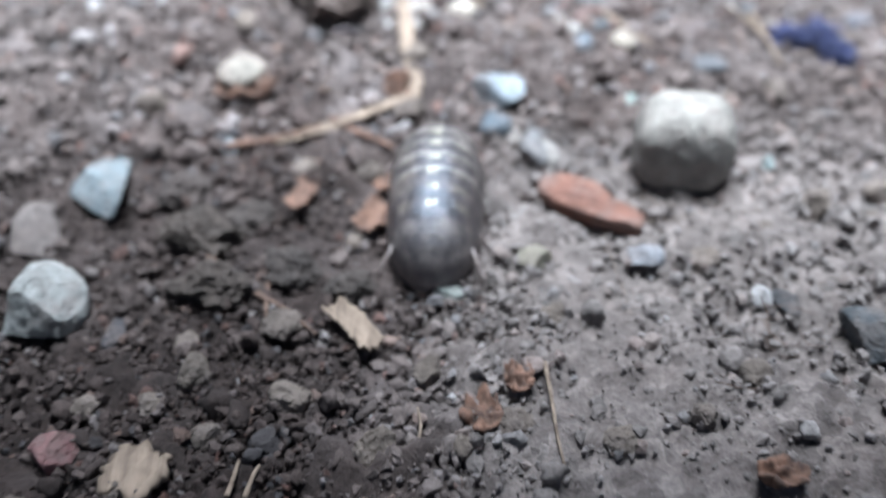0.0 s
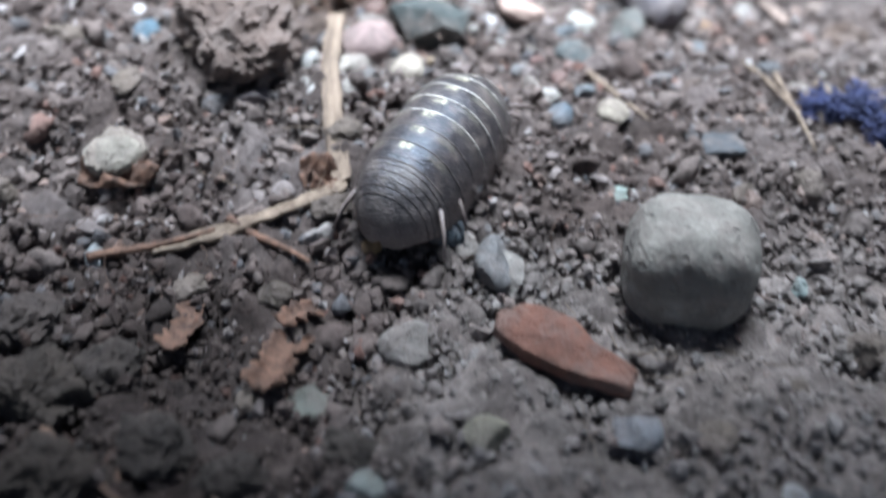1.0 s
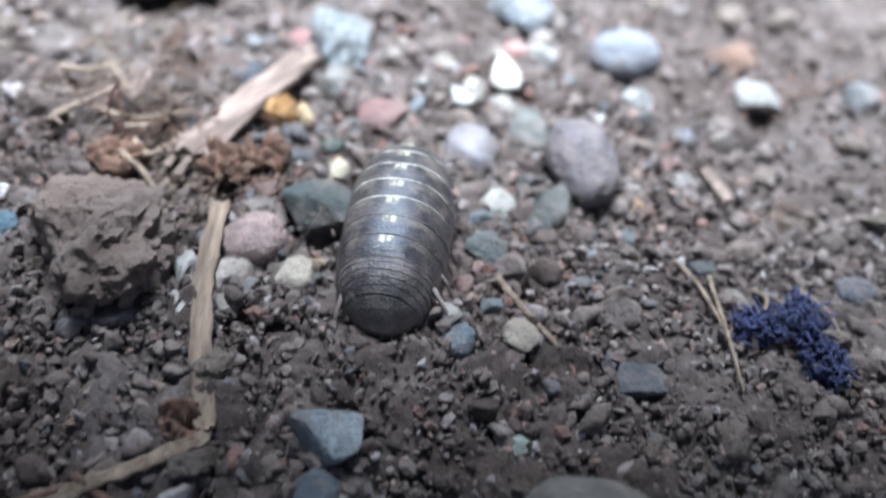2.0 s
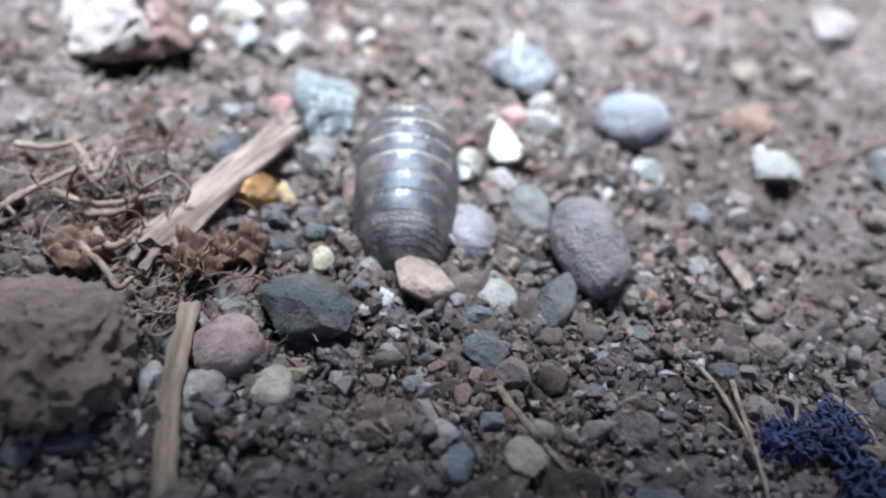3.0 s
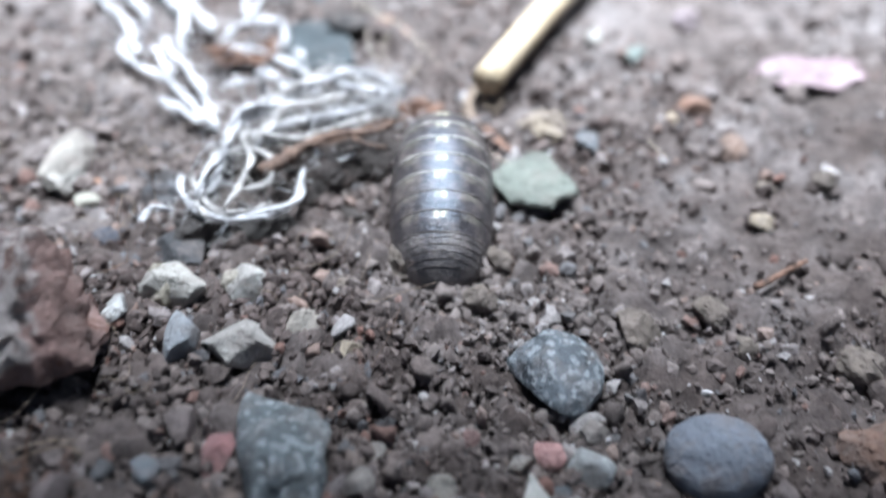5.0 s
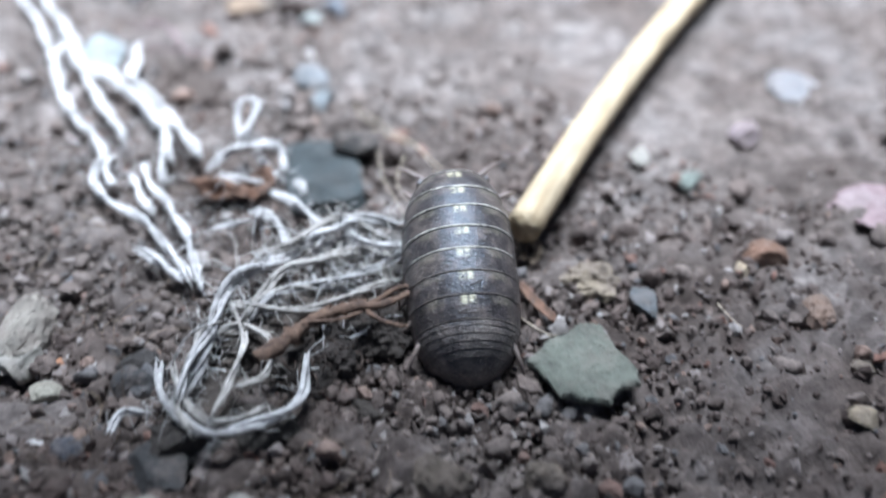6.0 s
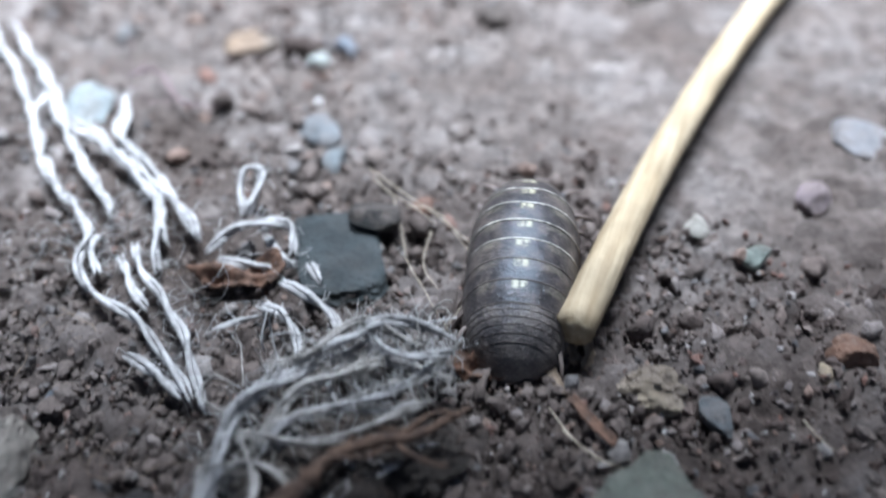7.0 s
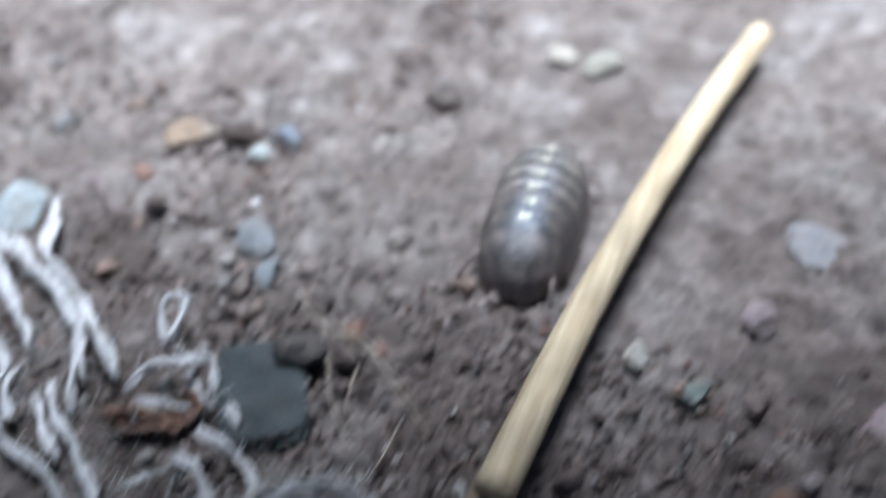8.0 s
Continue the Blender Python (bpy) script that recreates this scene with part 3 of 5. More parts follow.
stone("stone", "pale taupe pebble resting on crumbly soil", -0.14, 6.31, (0.17, 0.21, 0.13), -1, (0.3, 0.27, 0.24), cuts=5, seed=94)
stone("pebble", "tan pebble lying on bare soil", 0.28, 6.43, (0.12, 0.13, 0.09), -11, (0.36, 0.26, 0.16), cuts=5, seed=95)
stone("pebble", "grey pebble resting on crumbly soil", -0.04, 6.25, (0.13, 0.12, 0.10), -7, (0.2, 0.19, 0.19), cuts=5, seed=96)
stone("pebble", "grey pebble lying on bare soil", 0.80, 6.40, (0.11, 0.10, 0.08), -4, (0.17, 0.175, 0.185), cuts=5, seed=97)
stone("pebble", "dark pebble lying on bare soil", 0.72, 6.80, (0.11, 0.12, 0.08), 9, (0.07, 0.085, 0.1), cuts=5, seed=98)
stone("pebble", "blue-black pebble resting on crumbly soil", -0.25, 7.96, (0.22, 0.22, 0.16), -0, (0.055, 0.065, 0.085), cuts=6, seed=99)
stone("pebble", "taupe-grey pebble half sunk in soil", 0.28, 7.93, (0.20, 0.24, 0.15), 4, (0.17, 0.17, 0.165), cuts=4, seed=100)
stone("pebble", "pale grey pebble lying on bare soil", 1.12, 8.01, (0.17, 0.23, 0.13), 7, (0.328, 0.307, 0.275), cuts=3, seed=102)
stone("pebble", "blue-grey pebble half sunk in soil", 0.76, 7.80, (0.14, 0.18, 0.11), -2, (0.155, 0.175, 0.2), cuts=4, seed=103)
stone("pebble", "green-black pebble resting on crumbly soil", 0.31, 7.35, (0.17, 0.13, 0.11), 6, (0.09, 0.13, 0.12), cuts=5, seed=104)
stone("pebble", "dark green-grey pebble half sunk in soil", 0.39, 7.55, (0.15, 0.18, 0.11), 0, (0.12, 0.135, 0.145), cuts=5, seed=105)
stone("pebble", "small dark grey pebble", 2.36, 7.66, (0.15, 0.16, 0.12), 5, (0.125, 0.13, 0.15), cuts=3, seed=106)
stone("pebble", "tiny white chip resting on crumbly soil", 1.88, 7.84, (0.07, 0.12, 0.05), -12, (0.541, 0.558, 0.558), cuts=5, seed=107)
stone("pebble", "dark grey pebble resting on crumbly soil", -0.55, 10.35, (0.19, 0.26, 0.14), -11, (0.11, 0.11, 0.12), cuts=3, seed=108)
stone("pebble", "dark grey flat pebble", -0.23, 9.87, (0.22, 0.23, 0.08), -8, (0.1, 0.1, 0.1), cuts=5, seed=109)
stone("pebble", "tan crumb lying on bare soil", 0.50, 9.03, (0.17, 0.17, 0.12), -7, (0.312, 0.246, 0.172), cuts=4, seed=110)
stone("pebble", "cream pebble lying on bare soil", 0.92, 8.27, (0.15, 0.14, 0.11), -11, (0.344, 0.316, 0.271), cuts=4, seed=111)
stone("soil_lump", "pale soil lump resting on crumbly soil", -1.22, 10.64, (0.29, 0.51, 0.22), 2, (0.303, 0.271, 0.238), CLOD, cuts=3, wear=0.1, seed=112, category="soil")
stone("pebble", "dark grey pebble lying on bare soil", -0.58, 10.31, (0.17, 0.21, 0.13), 9, (0.11, 0.115, 0.13), cuts=3, seed=113)
stone("soil_lump", "rust-brown crumbly lump resting on crumbly soil", 2.84, 8.52, (0.31, 0.33, 0.24), -3, (0.19, 0.105, 0.075), CLOD, cuts=2, wear=0.1, seed=114, category="soil")
stone("pebble", "pale tan crumb half sunk in soil", 2.71, 9.99, (0.16, 0.15, 0.10), -2, (0.328, 0.254, 0.18), cuts=4, seed=115)
stone("stone", "flat dark blue-black slate piece", 0.17, 11.96, (0.43, 0.78, 0.10), 8, (0.042, 0.056, 0.063), SLATE, cuts=2, sunk=0.05, boxy=0.8, seed=117)
stone("pebble", "black charcoal piece half sunk in soil", 0.36, 12.08, (0.29, 0.20, 0.18), -3, (0.025, 0.025, 0.026), cuts=5, up=0.1, seed=118)
stone("pebble", "pale grey pebble resting on crumbly soil", -1.19, 10.46, (0.24, 0.27, 0.18), 5, (0.36, 0.34, 0.31), cuts=5, seed=119)
stone("pebble", "pale grey crumbly pebble", -1.25, 10.72, (0.19, 0.21, 0.14), -4, (0.35, 0.32, 0.29), cuts=5, seed=120)
stone("pebble", "pale tan pebble lying on bare soil", -1.00, 10.24, (0.18, 0.16, 0.12), -6, (0.328, 0.307, 0.254), cuts=4, seed=121)
stone("pebble", "black pebble resting on crumbly soil", -0.60, 10.30, (0.23, 0.21, 0.16), 9, (0.045, 0.045, 0.05), cuts=5, seed=122)
stone("pebble", "blue-black pebble lying on bare soil", -0.79, 9.88, (0.17, 0.17, 0.13), 5, (0.055, 0.065, 0.09), cuts=5, seed=123)
stone("stone", "dark slate stone beneath the threads", -0.35, 9.78, (0.36, 0.29, 0.16), 1, (0.06, 0.06, 0.065), cuts=6, seed=124)
stone("soil_lump", "pale tan crumbly lump", -0.38, 9.44, (0.25, 0.24, 0.19), -4, (0.328, 0.287, 0.221), CLOD, cuts=3, wear=0.1, seed=125, category="soil")
stone("soil_lump", "pale crumbly lump half sunk in soil", -0.06, 9.49, (0.16, 0.15, 0.12), -0, (0.36, 0.32, 0.26), CLOD, cuts=3, wear=0.1, seed=126, category="soil")
stone("soil_lump", "tan crumbly lump resting on crumbly soil", 1.64, 10.92, (0.32, 0.24, 0.16), -11, (0.3, 0.235, 0.17), CLOD, cuts=1, wear=0.2, seed=127, category="soil")
stone("pebble", "blue-grey pebble lying on bare soil", 1.86, 10.75, (0.14, 0.3, 0.11), 1, (0.11, 0.123, 0.14), cuts=5, seed=128)
stone("pebble", "rust-brown crumb half sunk in soil", 2.56, 11.06, (0.23, 0.23, 0.16), 8, (0.2, 0.1, 0.065), cuts=5, wear=0.12, seed=129)
stone("pebble", "small tan pebble half sunk in soil", 2.41, 10.99, (0.10, 0.15, 0.08), -12, (0.344, 0.262, 0.18), cuts=3, seed=130)
stone("soil_lump", "brown soil lump half sunk in soil", 2.69, 10.66, (0.20, 0.24, 0.15), -0, (0.2, 0.125, 0.095), CLOD, cuts=3, wear=0.12, seed=131, category="soil")
stone("pebble", "mauve-grey pebble half sunk in soil", 2.77, 12.23, (0.21, 0.25, 0.15), 2, (0.2, 0.15, 0.17), cuts=5, seed=132)
stone("stone", "long dark grey stone", 3.21, 12.77, (0.55, 0.38, 0.12), -20, (0.19, 0.19, 0.21), cuts=6, seed=133)
stone("pebble", "orange crumb resting on crumbly soil", -1.01, 10.46, (0.07, 0.08, 0.05), 2, (0.508, 0.205, 0.0902), cuts=4, seed=134)
stone("pebble", "pale chip half sunk in soil", 2.07, 12.03, (0.13, 0.20, 0.09), -0, (0.41, 0.385, 0.353), cuts=5, seed=135)
stone("stone", "blue-grey flat stone half sunk in soil", -1.43, 13.48, (0.34, 0.50, 0.17), -6, (0.25, 0.305, 0.33), cuts=7, seed=136)
stone("pebble", "dark blue-grey pebble half sunk in soil", 0.16, 14.01, (0.22, 0.25, 0.16), 1, (0.13, 0.16, 0.21), cuts=4, seed=137)
stone("pebble", "pale blue-grey pebble half sunk in soil", -0.04, 13.87, (0.18, 0.20, 0.13), -7, (0.3, 0.345, 0.34), cuts=4, seed=138)
# In place of a dark hole: its shade is this lump's colour.
stone("pebble", "dark brown lump standing in for a dark hole", 1.17, 14.42, (0.27, 0.27, 0.16), 12, (0.06, 0.045, 0.04), cuts=5, seed=139)
stone("pebble", "olive-grey pebble half sunk in soil", 2.34, 14.70, (0.36, 0.28, 0.16), 11, (0.22, 0.21, 0.175), cuts=5, seed=140)
stone("pebble", "pale tan pebble resting on crumbly soil", 2.02, 14.84, (0.29, 0.25, 0.14), -5, (0.3, 0.27, 0.23), cuts=4, seed=141)
stone("stone", "flat brown stone resting on crumbly soil", -0.49, 14.19, (0.34, 0.28, 0.12), -6, (0.27, 0.22, 0.18), cuts=5, seed=142)
stone("pebble", "dark grey pebble half sunk in soil", -1.38, 14.30, (0.15, 0.27, 0.11), -11, (0.12, 0.12, 0.13), cuts=4, seed=143)
stone("stone", "long dark blue-grey stone", 0.01, 13.09, (0.23, 0.41, 0.11), 28, (0.14, 0.155, 0.175), cuts=6, seed=144)
stone("pebble", "grey-green pebble lying on bare soil", 2.33, 11.77, (0.19, 0.14, 0.11), 9, (0.19, 0.23, 0.21), cuts=4, seed=145)
stone("pebble", "brown crumb lying on bare soil", 0.64, 12.29, (0.16, 0.14, 0.10), -8, (0.2, 0.09, 0.06), cuts=5, seed=146)
stone("pebble", "blue-grey pebble half sunk in soil", -1.07, 11.02, (0.10, 0.12, 0.08), -6, (0.1, 0.12, 0.15), cuts=3, seed=147)
stone("pebble", "grey pebble resting on crumbly soil", -1.40, 14.35, (0.15, 0.28, 0.12), -10, (0.14, 0.14, 0.15), cuts=4, seed=148)
stone("pebble", "brown flat crumb half sunk in soil", -0.52, 14.11, (0.34, 0.29, 0.17), 4, (0.27, 0.18, 0.12), cuts=4, seed=149)
stone("pebble", "pale chip lying on bare soil", 0.86, 12.95, (0.09, 0.12, 0.07), 0, (0.41, 0.394, 0.369), cuts=4, seed=150)
stone("soil_lump", "dark lump of soil", -0.58, 10.38, (0.22, 0.21, 0.16), 1, (0.045, 0.042, 0.043), DAMP_SHADED, cuts=3, wear=0.12, seed=151, category="soil")
# These six lumps hold the shade under the lint in their near-black colour.
stone("soil_lump", "dark brown soil lump standing in for shade", 0.56, 10.57, (0.43, 0.35, 0.27), -1, (0.038, 0.03, 0.027), DAMP_SHADED, cuts=3, wear=0.13, seed=152, category="soil")
stone("soil_lump", "dark brown soil lump standing in for shade", 0.35, 10.42, (0.41, 0.34, 0.26), -5, (0.036, 0.028, 0.026), DAMP_SHADED, cuts=3, wear=0.13, seed=153, category="soil")
stone("soil_lump", "dark grey soil lump standing in for a shaded hollow", -0.04, 10.66, (0.29, 0.28, 0.21), -0, (0.05, 0.048, 0.05), DAMP_SHADED, cuts=3, wear=0.13, seed=154, category="soil")
stone("soil_lump", "dark lump of soil", 0.02, 9.96, (0.35, 0.26, 0.21), 10, (0.04, 0.034, 0.031), DAMP_SHADED, cuts=3, wear=0.13, seed=155, category="soil")
stone("soil_lump", "dark lump of soil", 0.46, 10.09, (0.21, 0.16, 0.13), -7, (0.055, 0.045, 0.04), DAMP_SHADED, cuts=3, wear=0.13, seed=156, category="soil")
stone("soil_lump", "dark lump of soil", 0.18, 10.31, (0.35, 0.29, 0.22), 6, (0.045, 0.037, 0.034), DAMP_SHADED, cuts=3, wear=0.13, seed=157, category="soil")
stone("soil_lump", "dark damp lump of brown soil", -1.43, 4.40, (0.41, 0.35, 0.27), -6, (0.06, 0.045, 0.037), DAMP_SHADED, cuts=1, wear=0.2, seed=158, category="soil")
stone("soil_lump", "dark damp lump of brown soil", -1.15, 4.56, (0.29, 0.28, 0.21), -7, (0.06, 0.046, 0.04), DAMP_SHADED, cuts=1, wear=0.2, seed=159, category="soil")
stone("soil_lump", "dark damp lump of brown soil", -1.25, 4.01, (0.42, 0.31, 0.24), -4, (0.055, 0.041, 0.034), DAMP_SHADED, cuts=1, wear=0.2, seed=160, category="soil")
stone("soil_lump", "dark damp lump of brown soil", -0.88, 4.12, (0.34, 0.28, 0.22), -10, (0.055, 0.043, 0.038), DAMP_SHADED, cuts=1, wear=0.2, seed=161, category="soil")
stone("soil_lump", "dark damp lump of brown soil", -0.50, 3.96, (0.29, 0.22, 0.18), 10, (0.06, 0.047, 0.041), DAMP_SHADED, cuts=1, wear=0.2, seed=162, category="soil")
stone("soil_lump", "dark damp lump of brown soil", -1.58, 4.82, (0.33, 0.28, 0.21), -3, (0.06, 0.045, 0.04), DAMP_SHADED, cuts=1, wear=0.2, seed=163, category="soil")
stone("soil_lump", "dark damp lump of brown soil", -0.06, 4.08, (0.25, 0.20, 0.16), -8, (0.075, 0.06, 0.052), DAMP_SHADED, cuts=1, wear=0.2, seed=164, category="soil")
stone("stone", "small blue-grey stone on bare soil", 0.13, 12.79, (0.16, 0.29, 0.10), -12, (0.13, 0.155, 0.175), cuts=4, seed=165)


def flake(name, label, x, y, corners, size, thick, turn, colour, mat, jag=0.05, tip=0, up=0.02, seed=1, category="stone"):
    """A flat chip of stone with a broken outline; corners are shares of its half width and half depth."""
    pts = [Vector((u, v)) for u, v in corners]
    for share in (0.07, 0.2):
        pts = [p for a, b in zip(pts, pts[1:] + pts[:1]) for p in (a.lerp(b, share), a.lerp(b, 1 - share))]
    ring = []
    for a, b in zip(pts, pts[1:] + pts[:1]):
        ring += [a.lerp(b, k / 3) for k in range(3)]
    shift = Vector((seed * 3.1, seed * 7.7, 0))
    ring = [p * (1 + jag * (noise.noise(p.to_3d() * 4 + shift) + 0.8 * noise.noise(p.to_3d() * 11 + shift))) for p in ring]
    verts, faces, n = [], [], len(ring)
    for inset, level in ((0.0, 1.0), (0.3, 1.0), (0.6, 1.0), (0.85, 0.98), (0.95, 0.85), (1.0, 0.35), (0.99, -0.5), (0.9, -1.0), (0.0, -1.0)):
        for p in ring:
            q = p * inset
            h = level + (0.3 * noise.noise(q.to_3d() * 2.2 + shift) + 0.14 * noise.noise(q.to_3d() * 8 + shift)) * (level > 0.5)
            verts.append((q.x * size[0] / 2 * CM, q.y * size[1] / 2 * CM, h * thick / 2 * CM))
    for k in range(8):
        for i in range(n):
            j = (i + 1) % n
            faces.append((k * n + i, k * n + j, (k + 1) * n + j, (k + 1) * n + i)[::-1])
    ob = mesh_object(name, verts, faces, mat)
    ob.data.set_sharp_from_angle(angle=radians(40))
    ob.color = (*colour, 1)
    ob.matrix_basis = pose(x * CM, y * CM, (lie(x, y) + up + thick / 2) * CM, tip, tip * 0.6, turn)
    PLACED.append((x, y, (size[0] + size[1]) / 4))
    return tagged(ob, label, category, "stones and pebbles on the soil")


TEARDROP = ((-0.45, 1), (0.2, 0.45), (0.95, -0.45), (0.6, -0.9), (-0.4, -1), (-0.9, -0.6), (-0.75, 0.1))
flake("stone", "flat grey-green shale flake with a ragged edge", 1.465, 10.27, ((-1, 0.05), (-0.55, 0.55), (-0.15, 0.7), (0.15, 1), (0.55, 0.85), (0.7, 0.3), (1, -0.2), (0.98, -0.6), (0.6, -0.66), (0.35, -1), (-0.1, -0.9), (-0.5, -0.8), (-0.7, -0.4)),
      (0.5, 0.5), 0.05, 2, (0.145, 0.155, 0.133), SHALE, 0.06, 2, 0.09, 9)
flake("stone", "bright white teardrop-shaped chip", 1.32, 8.11, TEARDROP, (0.22, 0.36), 0.04, -4, (0.45, 0.43, 0.395), SLATE, 0.0, 6, 0.09, 5)
flake("pebble", "small white teardrop-shaped chip", 1.03, 7.88, TEARDROP, (0.15, 0.2), 0.03, 20, (0.33, 0.33, 0.33), SLATE, 0.04, 6, 0.05, 8)
flake("stone", "flat rust-red pottery-like shard", 0.86, 4.56, ((-1, 0.6), (-0.6, 1), (0.1, 0.75), (0.45, 0.1), (1, -0.35), (0.9, -0.9), (0.2, -0.75), (-0.55, -0.35), (-0.95, 0.1)),
      (0.66, 0.42), 0.1, -12, (0.2, 0.095, 0.07), STONE, 0.05, 4, 0.03, 11)


def crusted_rock(x, y, wide, deep, high):
    """A tilted, overhanging rock: a broad crusted flank, a pitted face and a hollow below."""
    v, f = ball(5)
    for way, off in (((-0.5, -0.35, 0.78), 0.3), ((0.75, -0.3, 0.5), 0.55), ((0.25, -0.95, 0.1), 0.62), ((0.1, 0.9, 0.4), 0.6), ((-0.3, -0.9, -0.2), 0.72), ((0.95, 0.3, -0.1), 0.7)):
        way = np.array(Vector(way).normalized())
        v = v - np.maximum(v @ way - off, 0)[:, None] * way * 0.96
    shift = Vector((31, 7, 2))
    rough = np.array([noise.noise(Vector(p) * 2 + shift) * 1.3 + noise.noise(Vector(p) * 5 + shift) * 0.8 + noise.noise(Vector(p) * 12 + shift) * 0.6 for p in v])
    pit = np.exp(-((v - np.array((0.35, -0.5, 0.4))) ** 2).sum(1) * 16)
    v = v * (1 + 0.13 * rough - 0.28 * pit)[:, None]
    under = np.clip((-0.35 - v[:, 2]) * 4, 0, 1)
    v[:, 1] += 0.5 * under * (v[:, 1] < 0.4)
    v = v * np.array((wide, deep, high)) * CM / 2
    ob = mesh_object("stone", v, f, CRUSTED)
    ob.color = (0.2, 0.125, 0.11, 1)
    ob.data.set_sharp_from_angle(angle=radians(35))
    ob.matrix_basis = pose(x * CM, y * CM, (lie(x, y) + high * 0.3) * CM, 0, 0, 8)
    PLACED.append((x, y, (wide + deep) / 4))
    return tagged(ob, "big brown-red rock with a white crust", "stone", "stones and pebbles on the soil")


crusted_rock(-0.9, 8.9, 0.86, 0.9, 0.92)

# ---- crumbs and grit round the stones ----
VIEW = (-3.1, 2.0, 4.6, 16.5)


def small_lumps(count):
    """Small lumps of soil in the open places between the stones."""
    rng = random.Random(31)
    for _ in range(count):
        x, y, r = rng.uniform(-2, 4), rng.uniform(2.6, 10.5), rng.uniform(0.13, 0.24)
        if all((x - a) ** 2 + (y - b) ** 2 > (c + r) ** 2 for a, b, c in PLACED):
            shade = rng.uniform(0.6, 1.15)
            stone("soil_lump", "small rough lump of brown soil", x, y, (r, r * rng.uniform(0.7, 1.1), r * 0.8), rng.uniform(0, 360), (0.17 * shade, 0.132 * shade, 0.108 * shade), CLOD, 3, 0.1, category="soil")


def gravel(count):
    """Small mixed pebbles that fill the heap between the larger stones."""
    rng = random.Random(47)
    kinds = (("small purple-brown pebble among gravel", (0.16, 0.122, 0.118)), ("small dark grey pebble among gravel", (0.09, 0.092, 0.1)), ("small brown pebble among gravel", (0.18, 0.132, 0.113)),
             ("small taupe pebble among gravel", (0.24, 0.21, 0.19)), ("small blue-grey pebble among gravel", (0.13, 0.15, 0.168)), ("small dull red pebble among gravel", (0.2, 0.11, 0.1)), ("small pale pebble among gravel", (0.33, 0.31, 0.29)))
    for _ in range(count):
        x, y, r = rng.gauss(0.75, 0.75), rng.uniform(6.1, 8.6), rng.uniform(0.1, 0.2)
        if all((x - p[0]) ** 2 + (y - p[1]) ** 2 > (0.8 * p[2] + 0.4 * r) ** 2 for p in PLACED):
            label, tone = kinds[min(int(rng.random() ** 1.4 * 7), 6)]
            stone("pebble", label, x, y, (r, r * rng.uniform(0.75, 1.3), r * rng.uniform(0.6, 0.85)), rng.uniform(0, 360), tone, STONE, rng.randint(5, 10), 0.08, tip=rng.uniform(-25, 25))


gravel(330)
small_lumps(260)
TAKEN = np.array(PLACED)


def free(x, y, margin=0.85):
    return (((TAKEN[:, 0] - x) ** 2 + (TAKEN[:, 1] - y) ** 2) > (margin * TAKEN[:, 2]) ** 2).all()


def within_view(x, y):
    return x > -2.2 or y < 6.5


scatter("soil_grains", 120000, 0.01, 0.03, 0, 1, VIEW, "fine dark brown soil grains", keep=lambda x, y, r: within_view(x, y) and r.random() < loose(x, y) + 0.4 * lumpy(x, y) and free(x, y, 0.7))
scatter("soil_crumbs", 30000, 0.02, 0.045, 1, 4, VIEW, "brown and grey soil crumbs", keep=lambda x, y, r: within_view(x, y) and r.random() < loose(x, y) - 0.1 + 0.6 * lumpy(x, y) and free(x, y, 0.8))
scatter("soil_pellets", 5600, 0.035, 0.085, 2, 2, VIEW, "rough brown and grey soil pellets", keep=lambda x, y, r: within_view(x, y) and r.random() < loose(x, y) - 0.15 + 0.6 * lumpy(x, y) and free(x, y))

scatter("soil_collars", 9000, 0.012, 0.045, 1, 9, VIEW, "soil crumbs heaped against the feet of stones", keep=lambda x, y, r: within_view(x, y) and r.random() < loose(x, y) + 0.2, heaps=PLACED)

# ---- other litter ----
def rod(points, radii, sides=7):
    """Vertices and faces of a bent rod through points, in centimetres."""
    verts, faces = [], []
    pts = [Vector(p) for p in points]
    for k, p in enumerate(pts):
        way = (pts[min(k + 1, len(pts) - 1)] - pts[max(k - 1, 0)]).normalized()
        side = way.orthogonal().normalized() if k == 0 else (side - way * side.dot(way)).normalized()
        other = way.cross(side)
        for n in range(sides):
            a = 2 * math.pi * n / sides
            verts.append((p + (side * math.cos(a) + other * math.sin(a)) * radii[k]) * CM)
    for k in range(len(pts) - 1):
        for n in range(sides):
            m = (n + 1) % sides
            faces.append((k * sides + n, k * sides + m, (k + 1) * sides + m, (k + 1) * sides + n))
    faces += [tuple(range(sides))[::-1], tuple((len(pts) - 1) * sides + n for n in range(sides))]
    return verts, faces


def curve_through(points, steps):
    """Points on a smooth line through (x, y, height over the lie of the ground), in centimetres."""
    p = [Vector((x, y, lie(x, y) + h)) for x, y, h in points]
    p = [2 * p[0] - p[1], *p, 2 * p[-1] - p[-2]]
    out = []
    for k in range(1, len(p) - 2):
        a, b, c, d = p[k - 1 : k + 3]
        for n in range(steps):
            t = n / steps
            out.append(0.5 * (2 * b + (c - a) * t + (2 * a - 5 * b + 4 * c - d) * t * t + (3 * b - a - 3 * c + d) * t ** 3))
    return out + [p[-2]]


def bones(points, steps=8, wobble=0.0, seed=0):
    pts = curve_through(points, steps)
    shift = Vector((seed * 3.3, seed * 1.7, 5))
    return [p + wobble * noise.noise_vector(p * 3 + shift) for p in pts]


